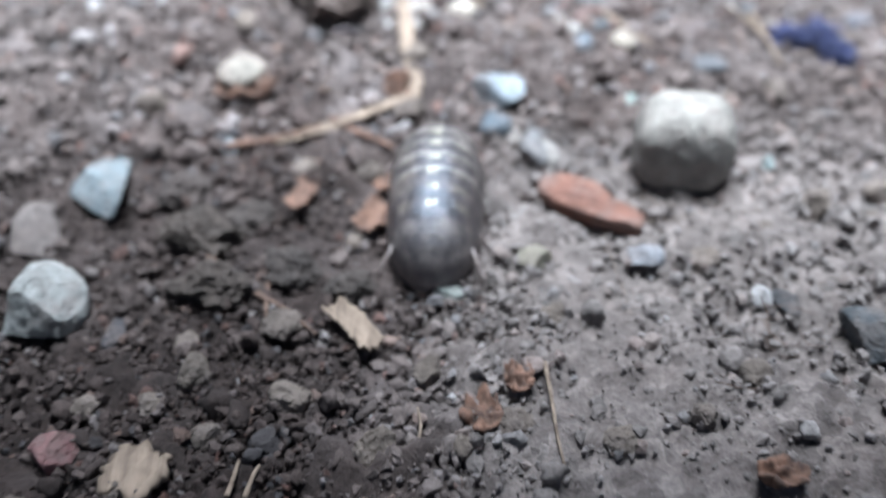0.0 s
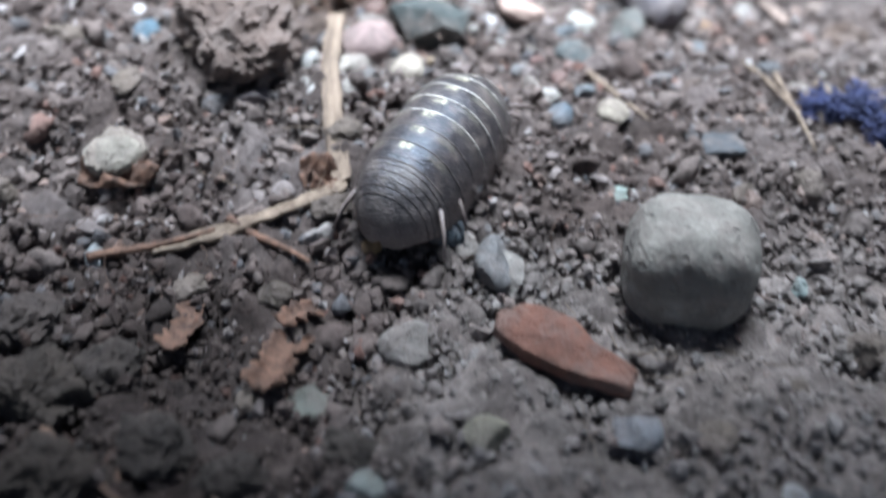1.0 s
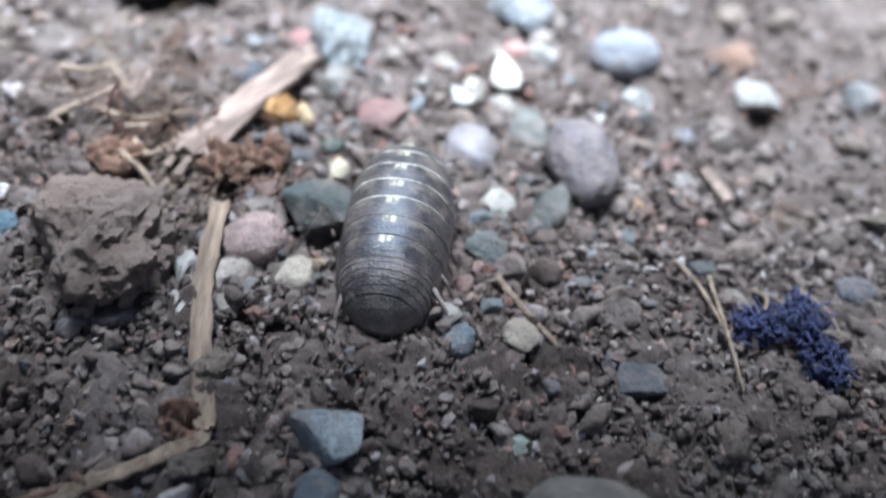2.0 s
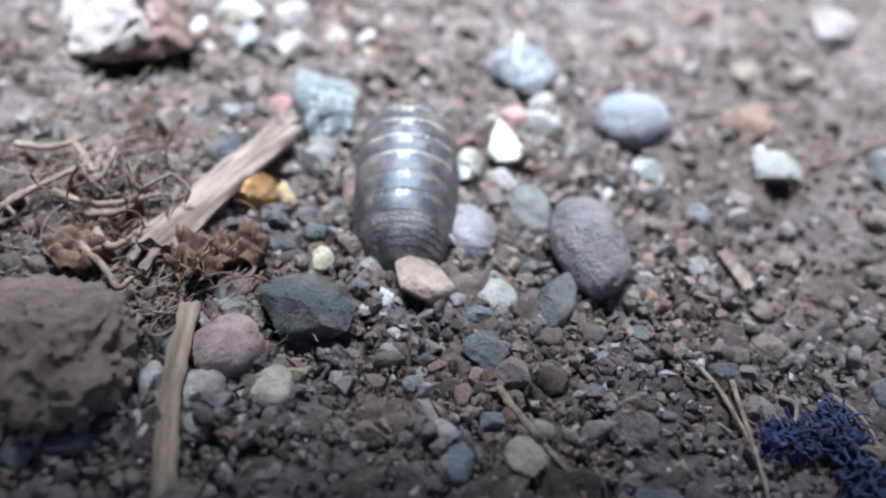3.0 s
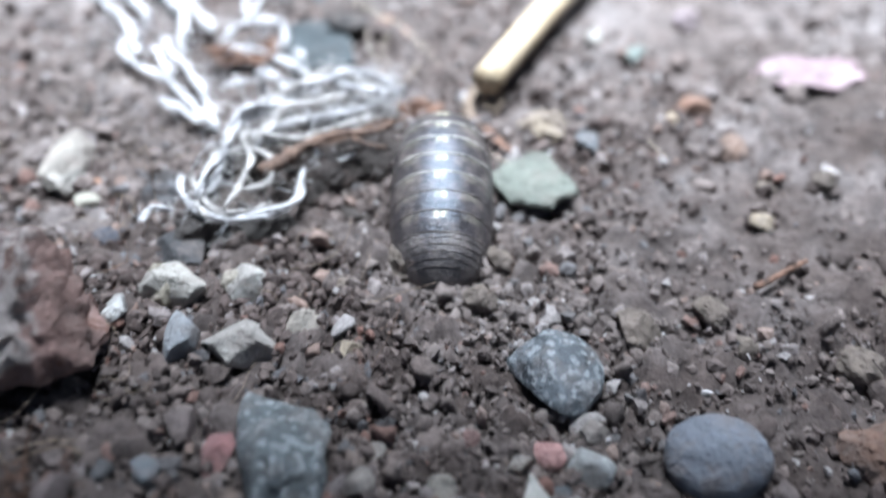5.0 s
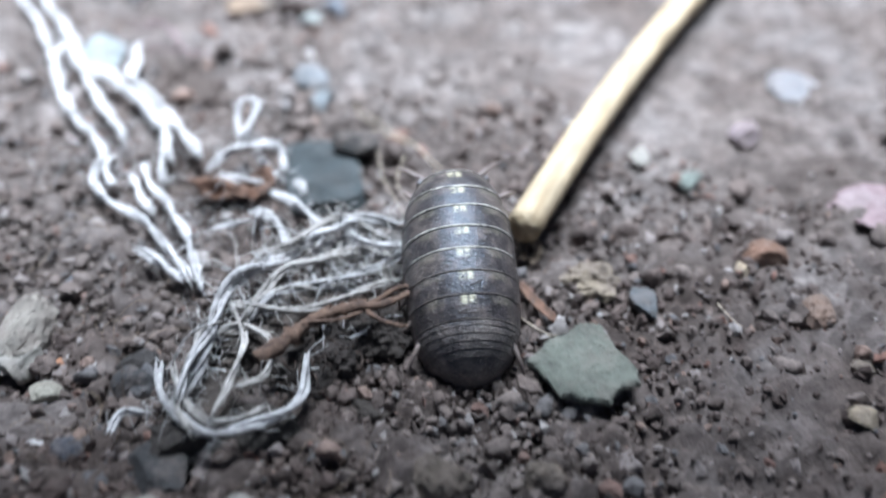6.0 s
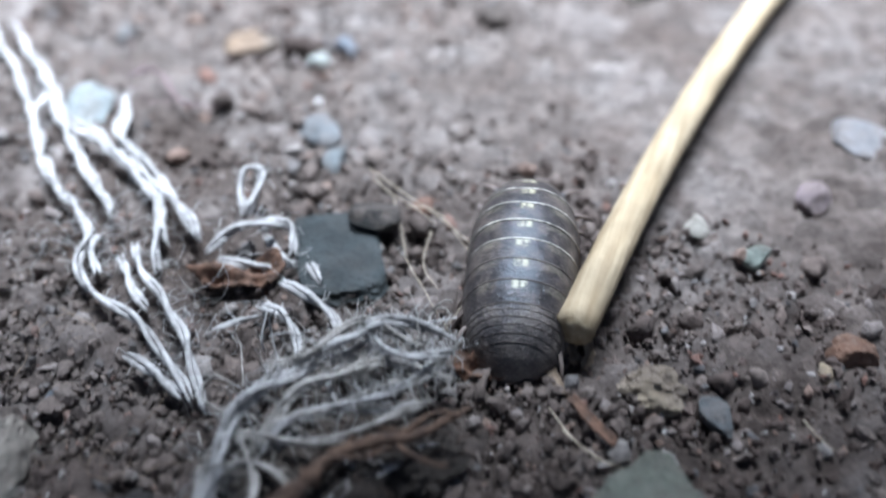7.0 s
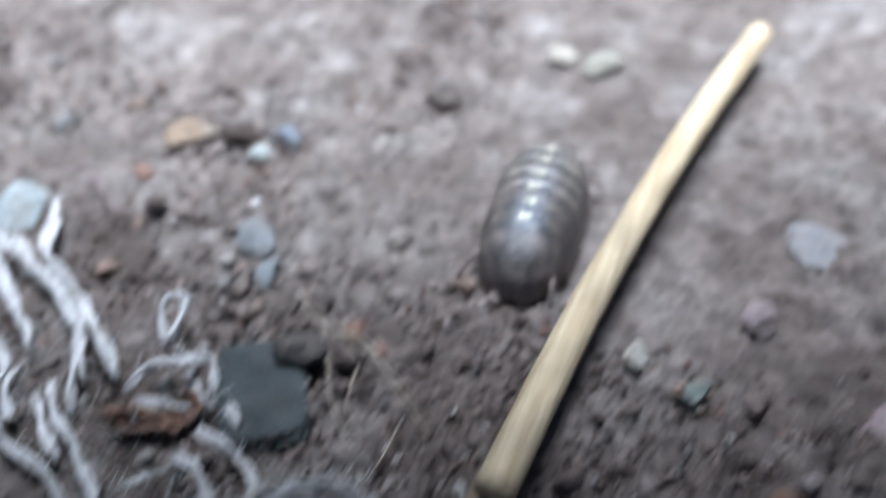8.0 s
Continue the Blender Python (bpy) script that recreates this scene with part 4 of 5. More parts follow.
def stem(name, label, category, points, thick, thin, mat, wobble=0.01, parent=None, sides=8, rough=0.1):
    """A round stem, twig or hair that tapers from thick to thin (radii in centimetres)."""
    seed = len(points) + points[0][0]
    pts = bones(points, 8, wobble, seed)
    n = len(pts)
    radii = [(thick + (thin - thick) * k / (n - 1)) * (1 + rough * noise.noise(Vector((k * 0.7, seed, 0)))) for k in range(n)]
    verts, faces = rod(pts, radii, sides)
    ob = mesh_object(name, verts, faces, mat, parent)
    return ob if parent else tagged(ob, label, category)


def strip(name, label, category, points, width, thick, mat, curl=0.0, ragged=0.15, parent=None, cols=9, ridges=0.35, slant=0.0, flare=0.0):
    """A flat splinter, leaf or bark strip of some thickness, ragged along its edges."""
    seed = points[0][0] * 7 + points[0][1]
    pts = bones(points, 10, 0.004, seed)
    verts, faces = [], []
    for k, p in enumerate(pts):
        way = (pts[min(k + 1, len(pts) - 1)] - pts[max(k - 1, 0)]).normalized()
        side = way.cross(Vector((0, 0, 1))).normalized()
        for layer in (1, -1):
            for c in range(cols):
                u = 2 * c / (cols - 1) - 1
                half = width / 2 * (1 + ragged * noise.noise(Vector((k * 0.45, u * 0.6 + 4 * (u > 0), seed))) * 2)
                half *= 1 + flare * (2 * k / (len(pts) - 1) - 1)
                if k in (0, len(pts) - 1):
                    half *= 0.85
                lift = curl * u * u * width + thick * 0.5 * layer * (1 - 0.5 * abs(u) ** 6) + ridges * thick * (noise.noise(Vector((u * 4, k * 0.15, seed))) + noise.noise(Vector((u * 9, k * 0.1, seed + 3))))
                jag = width * ((0.3 * noise.noise(Vector((u * 6, seed, 0))) + slant * u) if k in (0, len(pts) - 1) else 0)
                verts.append((p + side * half * u + Vector((0, 0, lift)) + way * jag) * CM)
    row = 2 * cols
    for k in range(len(pts) - 1):
        for c in range(cols - 1):
            a, b = k * row + c, (k + 1) * row + c
            faces += [(a, a + 1, b + 1, b), (a + cols, b + cols, b + cols + 1, a + cols + 1)]
        for c in (0, cols - 1):
            a, b = k * row + c, (k + 1) * row + c
            faces.append((a, b, b + cols, a + cols) if c == 0 else (a, a + cols, b + cols, b))
    for k in (0, len(pts) - 1):
        for c in range(cols - 1):
            a = k * row + c
            faces.append((a, a + cols, a + cols + 1, a + 1))
    ob = mesh_object(name, verts, faces, mat, parent)
    return ob if parent else tagged(ob, label, category)


def yarn(points, radius, parent, mat=None, twist=9.0, seed=1, wobble=0.03, name="strand", stray=0.5):
    """A two-ply thread: two thin strands wound round one another, with stray fibres."""
    pts = bones(points, 12, wobble, seed)
    verts, faces = [], []
    rng = random.Random(seed)
    turn = 0
    for ply in (0, math.pi):
        line, length = [], 0
        for k, p in enumerate(pts):
            way = (pts[min(k + 1, len(pts) - 1)] - pts[max(k - 1, 0)]).normalized()
            side = way.cross(Vector((0.1, 0.2, 1))).normalized()
            length += (p - pts[max(k - 1, 0)]).length
            a = ply + length * twist
            line.append(p + (side * math.cos(a) + way.cross(side) * math.sin(a)) * radius * 0.55)
        v, f = rod(line, [radius * (0.62 + 0.16 * noise.noise(q * 9)) * min(1, (k + 1) / 5, (len(line) - k) / 5) for k, q in enumerate(line)], 6)
        faces += [tuple(i + len(verts) for i in q) for q in f]
        verts += v
    for _ in range(int(len(pts) * stray)):
        p = rng.choice(pts)
        way = Vector((rng.gauss(0, 1), rng.gauss(0, 1), rng.gauss(0, 0.7))).normalized() * rng.uniform(0.05, 0.14)
        bend = Vector((rng.gauss(0, 0.03), rng.gauss(0, 0.03), rng.gauss(0, 0.02)))
        v, f = rod([p, p + way * 0.5 + bend, p + way], [0.003, 0.0025, 0.0015], 3)
        faces += [tuple(i + len(verts) for i in q) for q in f]
        verts += v
    return mesh_object(name, verts, faces, mat or COTTON, parent)


def fuzz(name, label, category, x, y, wide, deep, tall, count, mat, parent=None, length=0.25, thick=0.004, seed=3, base=0.05, rise=0.45):
    """A tangle of fine curled fibres in a flat heap."""
    rng = random.Random(seed)
    verts, faces = [], []
    for _ in range(count):
        px, py = x + rng.gauss(0, 0.3) * wide, y + rng.gauss(0, 0.3) * deep
        p = Vector((px, py, lie(px, py) + base + tall * rng.random() ** 1.5))
        way = Vector((rng.gauss(0, 1), rng.gauss(0, 1), rng.gauss(0, rise))).normalized()
        line = [p]
        curl = Vector((rng.gauss(0, 1) * rise * 2, rng.gauss(0, 1) * rise * 2, rng.gauss(0, 1)))
        for _ in range(6):
            way = (way + 0.45 * way.cross(curl) + 0.2 * Vector((rng.gauss(0, 1), rng.gauss(0, 1), rng.gauss(0, 0.5)))).normalized()
            q = line[-1] + way * length * rng.uniform(0.5, 1.2) / 5
            q.z = max(q.z, lie(q.x, q.y) + 0.0)
            line.append(q)
        v, f = rod(line, [thick * rng.uniform(0.5, 1.2)] * 7, 3)
        faces += [tuple(i + len(verts) for i in q) for q in f]
        verts += v
    ob = tagged(mesh_object(name, verts, faces, mat, parent), kind="stuff")
    return ob if parent else tagged(ob, label, category)


def crumple(name, label, category, x, y, wide, deep, tall, mat, seed=1, fold=1.5, parent=None):
    """A dry, crumpled scrap of leaf: a folded sheet with real thickness."""
    shift = Vector((seed * 5.1, seed * 2.7, 0))
    verts, faces = [], []
    n = 22
    for layer in (0, -0.012):
        for j in range(n):
            for i in range(n):
                u, v = 2 * i / (n - 1) - 1, 2 * j / (n - 1) - 1
                r = 1 + 0.35 * noise.noise(Vector((u, v, 0)) * 1.7 + shift)
                k = max(abs(u), abs(v)) / max(math.hypot(u, v), 1e-6)
                px, py = x + u * k * r * wide / 2, y + v * k * r * deep / 2
                h = tall * (0.5 + 0.8 * noise.noise(Vector((u * fold, v * fold, 0)) + shift) + 0.16 * noise.noise(Vector((u * 6, v * 6, 0)) + shift))
                verts.append(Vector((px, py, lie(px, py) + 0.02 + max(h, -0.02) + layer)) * CM)
    for j in range(n - 1):
        for i in range(n - 1):
            a = j * n + i
            faces += [(a, a + 1, a + n + 1, a + n), (a + n * n, a + n * n + n, a + n * n + n + 1, a + n * n + 1)]
    edge = [i for i in range(n)] + [j * n + n - 1 for j in range(1, n)] + [(n - 1) * n + i for i in range(n - 2, -1, -1)] + [j * n for j in range(n - 2, 0, -1)]
    for a, b in zip(edge, edge[1:] + edge[:1]):
        faces.append((b, a, a + n * n, b + n * n))
    ob = mesh_object(name, verts, faces, mat, parent)
    return ob if parent else tagged(ob, label, category)


# plant litter near the start
stem("root", "thin tan branching root lying on soil", "root", [(-1.43, 4.31, 0.06), (-1.22, 4.11, 0.06), (-1.01, 3.92, 0.06), (-0.81, 3.73, 0.06), (-0.68, 3.60, 0.06)], 0.024, 0.011, ROOT, 0.02)
stem("root", "thin tan side root lying on soil", "root", [(-0.98, 4.02, 0.05), (-0.97, 3.75, 0.05)], 0.016, 0.008, ROOT)
strip("leaf_scrap", "curled tan scrap of dry leaf", "leaf", [(-0.61, 3.79, 0.06), (-0.48, 3.64, 0.06), (-0.38, 3.48, 0.06)], 0.13, 0.02, STRIP, 0.2)
strip("wood_chip", "pale tan wood chip with torn ends", "wood chip", [(-1.48, 2.63, 0.07), (-1.44, 2.77, 0.07), (-1.40, 2.88, 0.07)], 0.27, 0.06, STRIP, 0.05)
crumple("leaf_scrap", "crumpled brown scrap of dry leaf on soil", "leaf", *[(0.15, 3.07, 0.05)][0][:2], 0.2, 0.26, 0.07, DRY, 51, 1.8)
crumple("leaf_scrap", "small brown scrap of dry leaf", "leaf", *[(0.34, 3.27, 0.05)][0][:2], 0.16, 0.2, 0.07, DRY, 52, 1.8)
crumple("leaf_scrap", "rust-brown scrap of dry leaf on dust", "leaf", *[(1.47, 2.65, 0.05)][0][:2], 0.24, 0.16, 0.07, DRY, 53, 1.8)
stem("grass_stem", "thin dry tan grass stem", "grass", [(0.48, 3.34, 0.07), (0.48, 2.99, 0.07), (0.50, 2.70, 0.07)], 0.012, 0.007, STEM)
stem("grass_stem", "thin dry grass stem near pebbles", "grass", [(-0.17, 2.83, 0.06), (-0.15, 2.96, 0.06), (-0.16, 3.09, 0.06)], 0.01, 0.006, STEM)
stem("grass_stem", "short dry stalk on dark soil", "grass", [(-1.01, 2.62, 0.06), (-0.99, 2.74, 0.06), (-0.98, 2.81, 0.06)], 0.014, 0.008, STEM)
stem("grass_stem", "short dry stalk on dark soil", "grass", [(-0.93, 2.61, 0.06), (-0.90, 2.73, 0.06), (-0.88, 2.78, 0.06)], 0.014, 0.008, STEM)
strip("leaf_scrap", "curled rust-brown flake of dry leaf", "leaf", [(-0.45, 4.36, 0.10), (-0.39, 4.51, 0.07), (-0.34, 4.70, 0.03)], 0.17, 0.015, DRY, 0.35, 0.35)
strip("leaf_scrap", "small rust-brown flake of dry leaf", "leaf", [(-0.39, 4.72, 0.10), (-0.33, 4.79, 0.07), (-0.25, 4.85, 0.04)], 0.12, 0.015, DRY, 0.3, 0.4)
strip("leaf_scrap", "torn brown flake of dry leaf", "leaf", [(-0.89, 4.62, 0.08), (-0.83, 4.73, 0.06), (-0.80, 4.89, 0.03)], 0.12, 0.015, DRY, 0.3, 0.4)
crumple("leaf_scrap", "small brown leaf scrap by pale lump", "leaf", *[(-1.27, 5.56, 0.05)][0][:2], 0.4, 0.16, 0.1, DRY, 8)
stem("rootlet", "dark thin rootlet lying on soil", "root", [(-0.71, 5.33, 0.06), (-0.56, 5.23, 0.06), (-0.42, 5.16, 0.06), (-0.29, 5.09, 0.06)], 0.024, 0.01, DRY, 0.02)
stem("grass_stem", "short dry tan stalk on soil", "grass", [(1.21, 6.30, 0.06), (1.33, 6.12, 0.06), (1.45, 5.95, 0.06)], 0.02, 0.012, STEM)
stem("grass_stem", "thin dry tan stalk on soil", "grass", [(2.27, 6.47, 0.06), (2.28, 6.18, 0.06), (2.28, 5.74, 0.06)], 0.014, 0.008, STEM)
strip("straw_strip", "flat tan strip of dry straw", "straw", [(-0.22, 6.74, 0.10), (-0.23, 6.32, 0.09), (-0.21, 5.96, 0.08), (-0.18, 5.73, 0.07), (-0.15, 5.52, 0.06)], 0.1, 0.03, STRIP, 0.1)
strip("straw_strip", "torn rust-brown straw strip, frayed and bent", "straw", [(-0.13, 5.48, 0.08), (-0.31, 5.41, 0.07), (-0.54, 5.33, 0.06), (-0.74, 5.26, 0.05), (-1.04, 5.19, 0.04)], 0.07, 0.03, STEM, 0.1, 0.3)
stem("rootlet", "dark red-brown rootlet on soil", "root", [(-1.35, 5.14, 0.06), (-1.18, 5.17, 0.06), (-0.98, 5.22, 0.06), (-0.76, 5.27, 0.06)], 0.025, 0.012, DRY, 0.02)
crumple("leaf_scrap", "crumpled brown scrap at the straw's bend", "leaf", *[(-0.24, 5.55, 0.05)][0][:2], 0.24, 0.18, 0.12, DRY, 11)
# among the gravel
bark = tagged(new("bark_strip"), "weathered grey-tan strip of bark, splintered at one end", "bark")
strip("slab", "", "", [(0.11, 8.02, 0.17), (-0.05, 7.77, 0.16), (-0.2, 7.54, 0.14), (-0.46, 7.1, 0.1)], 0.2, 0.06, BARK, -0.05, 0.05, bark, 17, 0.45, 0.2, 0.22)
for line in ([(-0.3, 7.3, 0.13), (-0.42, 7.12, 0.1), (-0.5, 6.98, 0.06)], [(-0.42, 7.3, 0.12), (-0.52, 7.13, 0.09), (-0.56, 7.04, 0.06)], [(0.02, 7.98, 0.16), (0.1, 8.07, 0.16), (0.14, 8.14, 0.15)]):
    strip("splinter", "", "", line, 0.05, 0.02, BARK, 0.1, 0.3, bark)
crumple("leaf_scrap", "crumpled rust-brown tangle of leaf", "leaf", *[(-0.23, 7.05, 0.08)][0][:2], 0.3, 0.3, 0.2, DRY, 3, 2.0)
crumple("leaf_scrap", "curled rust-brown piece of leaf", "leaf", *[(-0.04, 7.12, 0.08)][0][:2], 0.26, 0.24, 0.17, DRY, 41, 2.0)
fuzz("leaf_fibre", "loose brown fibres of rotted leaf", "leaf", *[(-0.64, 7.25, 0.08)][0][:2], 0.6, 0.3, 0.14, 32, DRY, None, 0.3, 0.007, 6)
fuzz("leaf_fibre", "loose tan fibres of dry grass", "leaf", *[(-0.73, 7.51, 0.08)][0][:2], 0.6, 0.3, 0.1, 34, BARK, None, 0.4, 0.009, 7)
fuzz("leaf_fibre", "loose rust-brown fibres of rotted leaf", "leaf", *[(-0.15, 7.00, 0.08)][0][:2], 0.45, 0.3, 0.12, 26, DRY, None, 0.26, 0.007, 5)
crumple("leaf_scrap", "dark crumpled scrap of dry leaf", "leaf", *[(-0.83, 7.08, 0.08)][0][:2], 0.35, 0.25, 0.15, DRY, 14, 2.2)
for line in ([(-0.78, 7.10, 0.10), (-0.66, 6.96, 0.10), (-0.59, 6.82, 0.10), (-0.53, 6.89, 0.10)], [(-1.00, 7.45, 0.10), (-0.76, 7.37, 0.10), (-0.49, 7.46, 0.10)], [(-1.22, 7.29, 0.12), (-1.11, 7.46, 0.12), (-0.90, 7.66, 0.12)], [(-0.75, 7.22, 0.10), (-0.65, 7.11, 0.10), (-0.54, 7.24, 0.10), (-0.45, 7.31, 0.10)],
             [(-1.04, 7.86, 0.10), (-0.89, 7.69, 0.10), (-0.76, 7.52, 0.10)], [(-1.33, 7.85, 0.10), (-1.11, 7.80, 0.10), (-0.94, 7.92, 0.10)], [(-0.83, 7.31, 0.08), (-0.68, 7.33, 0.08), (-0.58, 7.45, 0.08)]):
    stem("dry_stem", "thin curved stem of dry grass", "grass", line, 0.022, 0.012, STEM, 0.03)
for k, (x, y) in enumerate(((-1.0, 7.75), (-0.72, 7.85), (-0.5, 7.55), (-0.9, 7.25), (-0.55, 7.05), (-0.35, 6.85), (-0.75, 8.15), (-0.1, 6.8), (-1.15, 8.3))):
    fuzz("leaf_fibre", "matted brown fibres of rotted leaf", "leaf", x, y, 0.55, 0.36, 0.06, 42, (STEM, BARK, DRY, BARK)[k % 4], None, 0.3, 0.005, 300 + k, 0.0, 0.1)
strip("splinter", "pale pink-brown splinter of wood", "splinter", [(2.42, 7.35, 0.05), (2.47, 7.21, 0.05), (2.51, 7.08, 0.05)], 0.07, 0.03, BARK, 0.1)
stem("dry_stem", "thin dry tan stem on pale soil", "grass", [(3.11, 8.09, 0.06), (3.36, 8.20, 0.06), (3.63, 8.32, 0.06)], 0.015, 0.01, ROOT)
stem("dry_stem", "thin dry stem on dark soil", "grass", [(1.18, 6.37, 0.05), (1.28, 6.19, 0.05), (1.39, 6.03, 0.05)], 0.02, 0.012, STEM)
stem("dry_stem", "thin dry stem bent over soil", "grass", [(2.11, 6.59, 0.05), (2.21, 6.40, 0.05), (2.28, 6.12, 0.05), (2.28, 5.92, 0.05)], 0.014, 0.008, STEM)
stem("dry_stem", "thin dry stem by blue lint", "grass", [(2.73, 6.42, 0.06), (2.84, 6.28, 0.06), (2.86, 6.10, 0.06)], 0.016, 0.01, STEM)
stem("dry_stem", "short dry stem by blue lint", "grass", [(2.48, 6.40, 0.06), (2.54, 6.34, 0.06), (2.47, 6.18, 0.06)], 0.014, 0.008, STEM)
stem("twig", "thin brown twig on pale soil", "twig", [(2.55, 9.51, 0.05), (2.69, 9.59, 0.05), (2.86, 9.69, 0.05)], 0.02, 0.012, DRY)
lint = tagged(new("lint_tuft"), "tuft of dark blue textile lint", "lint")
for k, (x, y, h) in enumerate([(2.39, 6.14, 0.08), (2.48, 6.14, 0.08), (2.58, 6.19, 0.08), (2.70, 6.28, 0.08), (2.73, 6.13, 0.08), (2.74, 5.98, 0.08), (2.74, 5.88, 0.08)]):
    fuzz("tuft", "", "", x, y, 0.12, 0.1, 0.1, 130, BLUE, lint, 0.09, 0.009, 20 + k, 0.0)
# fine loose fibres all along the way
rng = random.Random(12)
for k in range(30):
    x, y = rng.uniform(-1.6, 3.2), rng.uniform(2.9, 12.4)
    fuzz("rootlets", "fine loose rootlets lying on soil", "root", x, y, 0.9, 0.7, 0.05, 9, (ROOT, DARK_ROOT, STEM)[k % 3], None, rng.uniform(0.2, 0.5), 0.0026, 400 + k, 0.04, 0.12)
# the frayed cotton thread
threads = tagged(new("frayed_thread"), "frayed bundle of white cotton threads spread on soil", "thread")
for k, line in enumerate((
        [(-1.97, 14.00, 0.12), (-1.74, 13.63, 0.12), (-1.70, 13.31, 0.12), (-1.63, 12.93, 0.12), (-1.42, 12.53, 0.12), (-1.23, 12.29, 0.12), (-1.12, 12.08, 0.12), (-1.11, 11.81, 0.12), (-0.96, 11.58, 0.12), (-0.74, 11.40, 0.12), (-0.59, 11.21, 0.12), (-0.43, 10.88, 0.12)],
        [(-1.71, 13.57, 0.12), (-1.57, 13.21, 0.12), (-1.32, 12.71, 0.12), (-1.16, 12.42, 0.12), (-1.03, 12.19, 0.12)],
        [(-1.51, 13.19, 0.15), (-1.18, 12.81, 0.15), (-0.93, 12.55, 0.15), (-0.75, 12.36, 0.15), (-0.60, 12.10, 0.15), (-0.54, 11.92, 0.15)],
        [(-1.20, 13.45, 0.12), (-1.11, 12.94, 0.12), (-0.98, 12.59, 0.12), (-0.82, 12.31, 0.12), (-0.77, 12.06, 0.12), (-0.72, 11.75, 0.12)],
        [(-1.06, 12.08, 0.12), (-1.08, 11.92, 0.12), (-1.01, 11.72, 0.12)],
        [(-0.85, 11.96, 0.12), (-0.77, 11.71, 0.12), (-0.62, 11.50, 0.12), (-0.49, 11.26, 0.12), (-0.40, 11.02, 0.12), (-0.35, 10.85, 0.12)],
        [(-0.94, 11.93, 0.10), (-0.84, 11.67, 0.10), (-0.72, 11.51, 0.10)],
        [(-0.33, 12.15, 0.12), (-0.36, 12.27, 0.19), (-0.33, 12.35, 0.26), (-0.25, 12.34, 0.26), (-0.26, 12.23, 0.19), (-0.32, 12.15, 0.12)],
        [(-0.50, 11.90, 0.10), (-0.36, 11.98, 0.17), (-0.18, 11.95, 0.25), (-0.08, 11.98, 0.18), (-0.04, 11.84, 0.12)],
        [(-0.21, 11.99, 0.12), (-0.11, 11.86, 0.12), (-0.02, 11.78, 0.12)],
        [(-0.43, 11.82, 0.10), (-0.21, 11.80, 0.10), (-0.02, 11.82, 0.10)],
        [(-0.08, 11.57, 0.14), (0.08, 11.47, 0.12), (0.18, 11.34, 0.10), (0.20, 11.16, 0.08)],
        [(-0.20, 11.44, 0.14), (-0.08, 11.38, 0.14), (0.02, 11.22, 0.14), (0.02, 11.04, 0.14), (-0.11, 10.96, 0.14), (-0.19, 10.85, 0.14)],
        [(0.02, 11.77, 0.10), (0.09, 11.61, 0.10)],
        [(-0.76, 11.19, 0.10), (-0.61, 11.09, 0.10), (-0.47, 10.92, 0.10)],
        [(-2.38, 14.49, 0.14), (-1.91, 13.63, 0.14), (-1.68, 13.07, 0.14), (-1.42, 12.50, 0.14)],
        [(-2.18, 14.38, 0.14), (-1.70, 13.54, 0.14), (-1.45, 12.98, 0.14), (-1.05, 12.24, 0.14)],
        [(-1.83, 13.89, 0.14), (-1.49, 13.13, 0.14), (-1.09, 12.68, 0.14), (-0.84, 12.37, 0.14), (-0.71, 11.92, 0.14)],
        [(-1.20, 13.39, 0.14), (-1.10, 12.82, 0.14), (-0.80, 12.47, 0.14), (-0.55, 11.95, 0.14)])):
    yarn(line, 0.024 if k != 14 else 0.027, threads, seed=k + 1, wobble=0.045)
for k, line in enumerate(([(-1.24, 13.62, 0.12), (-1.07, 13.67, 0.12), (-0.88, 13.37, 0.12), (-0.72, 13.23, 0.12)], [(-0.41, 11.33, 0.10), (-0.29, 11.39, 0.10), (-0.16, 11.42, 0.10)])):
    yarn(line, 0.012, threads, PETAL if k == 0 else COTTON, seed=40 + k)
for k, (x, y, h) in enumerate([(-1.06, 13.55, 0.08), (-0.51, 11.49, 0.08), (-1.02, 12.03, 0.08), (-1.28, 12.05, 0.08), (-1.73, 13.48, 0.08)]):
    fuzz("stray_fibre", "", "", x, y, 0.4, 0.3, 0.1, 24, COTTON if k else PETAL, threads, 0.35, 0.0018, 60 + k)
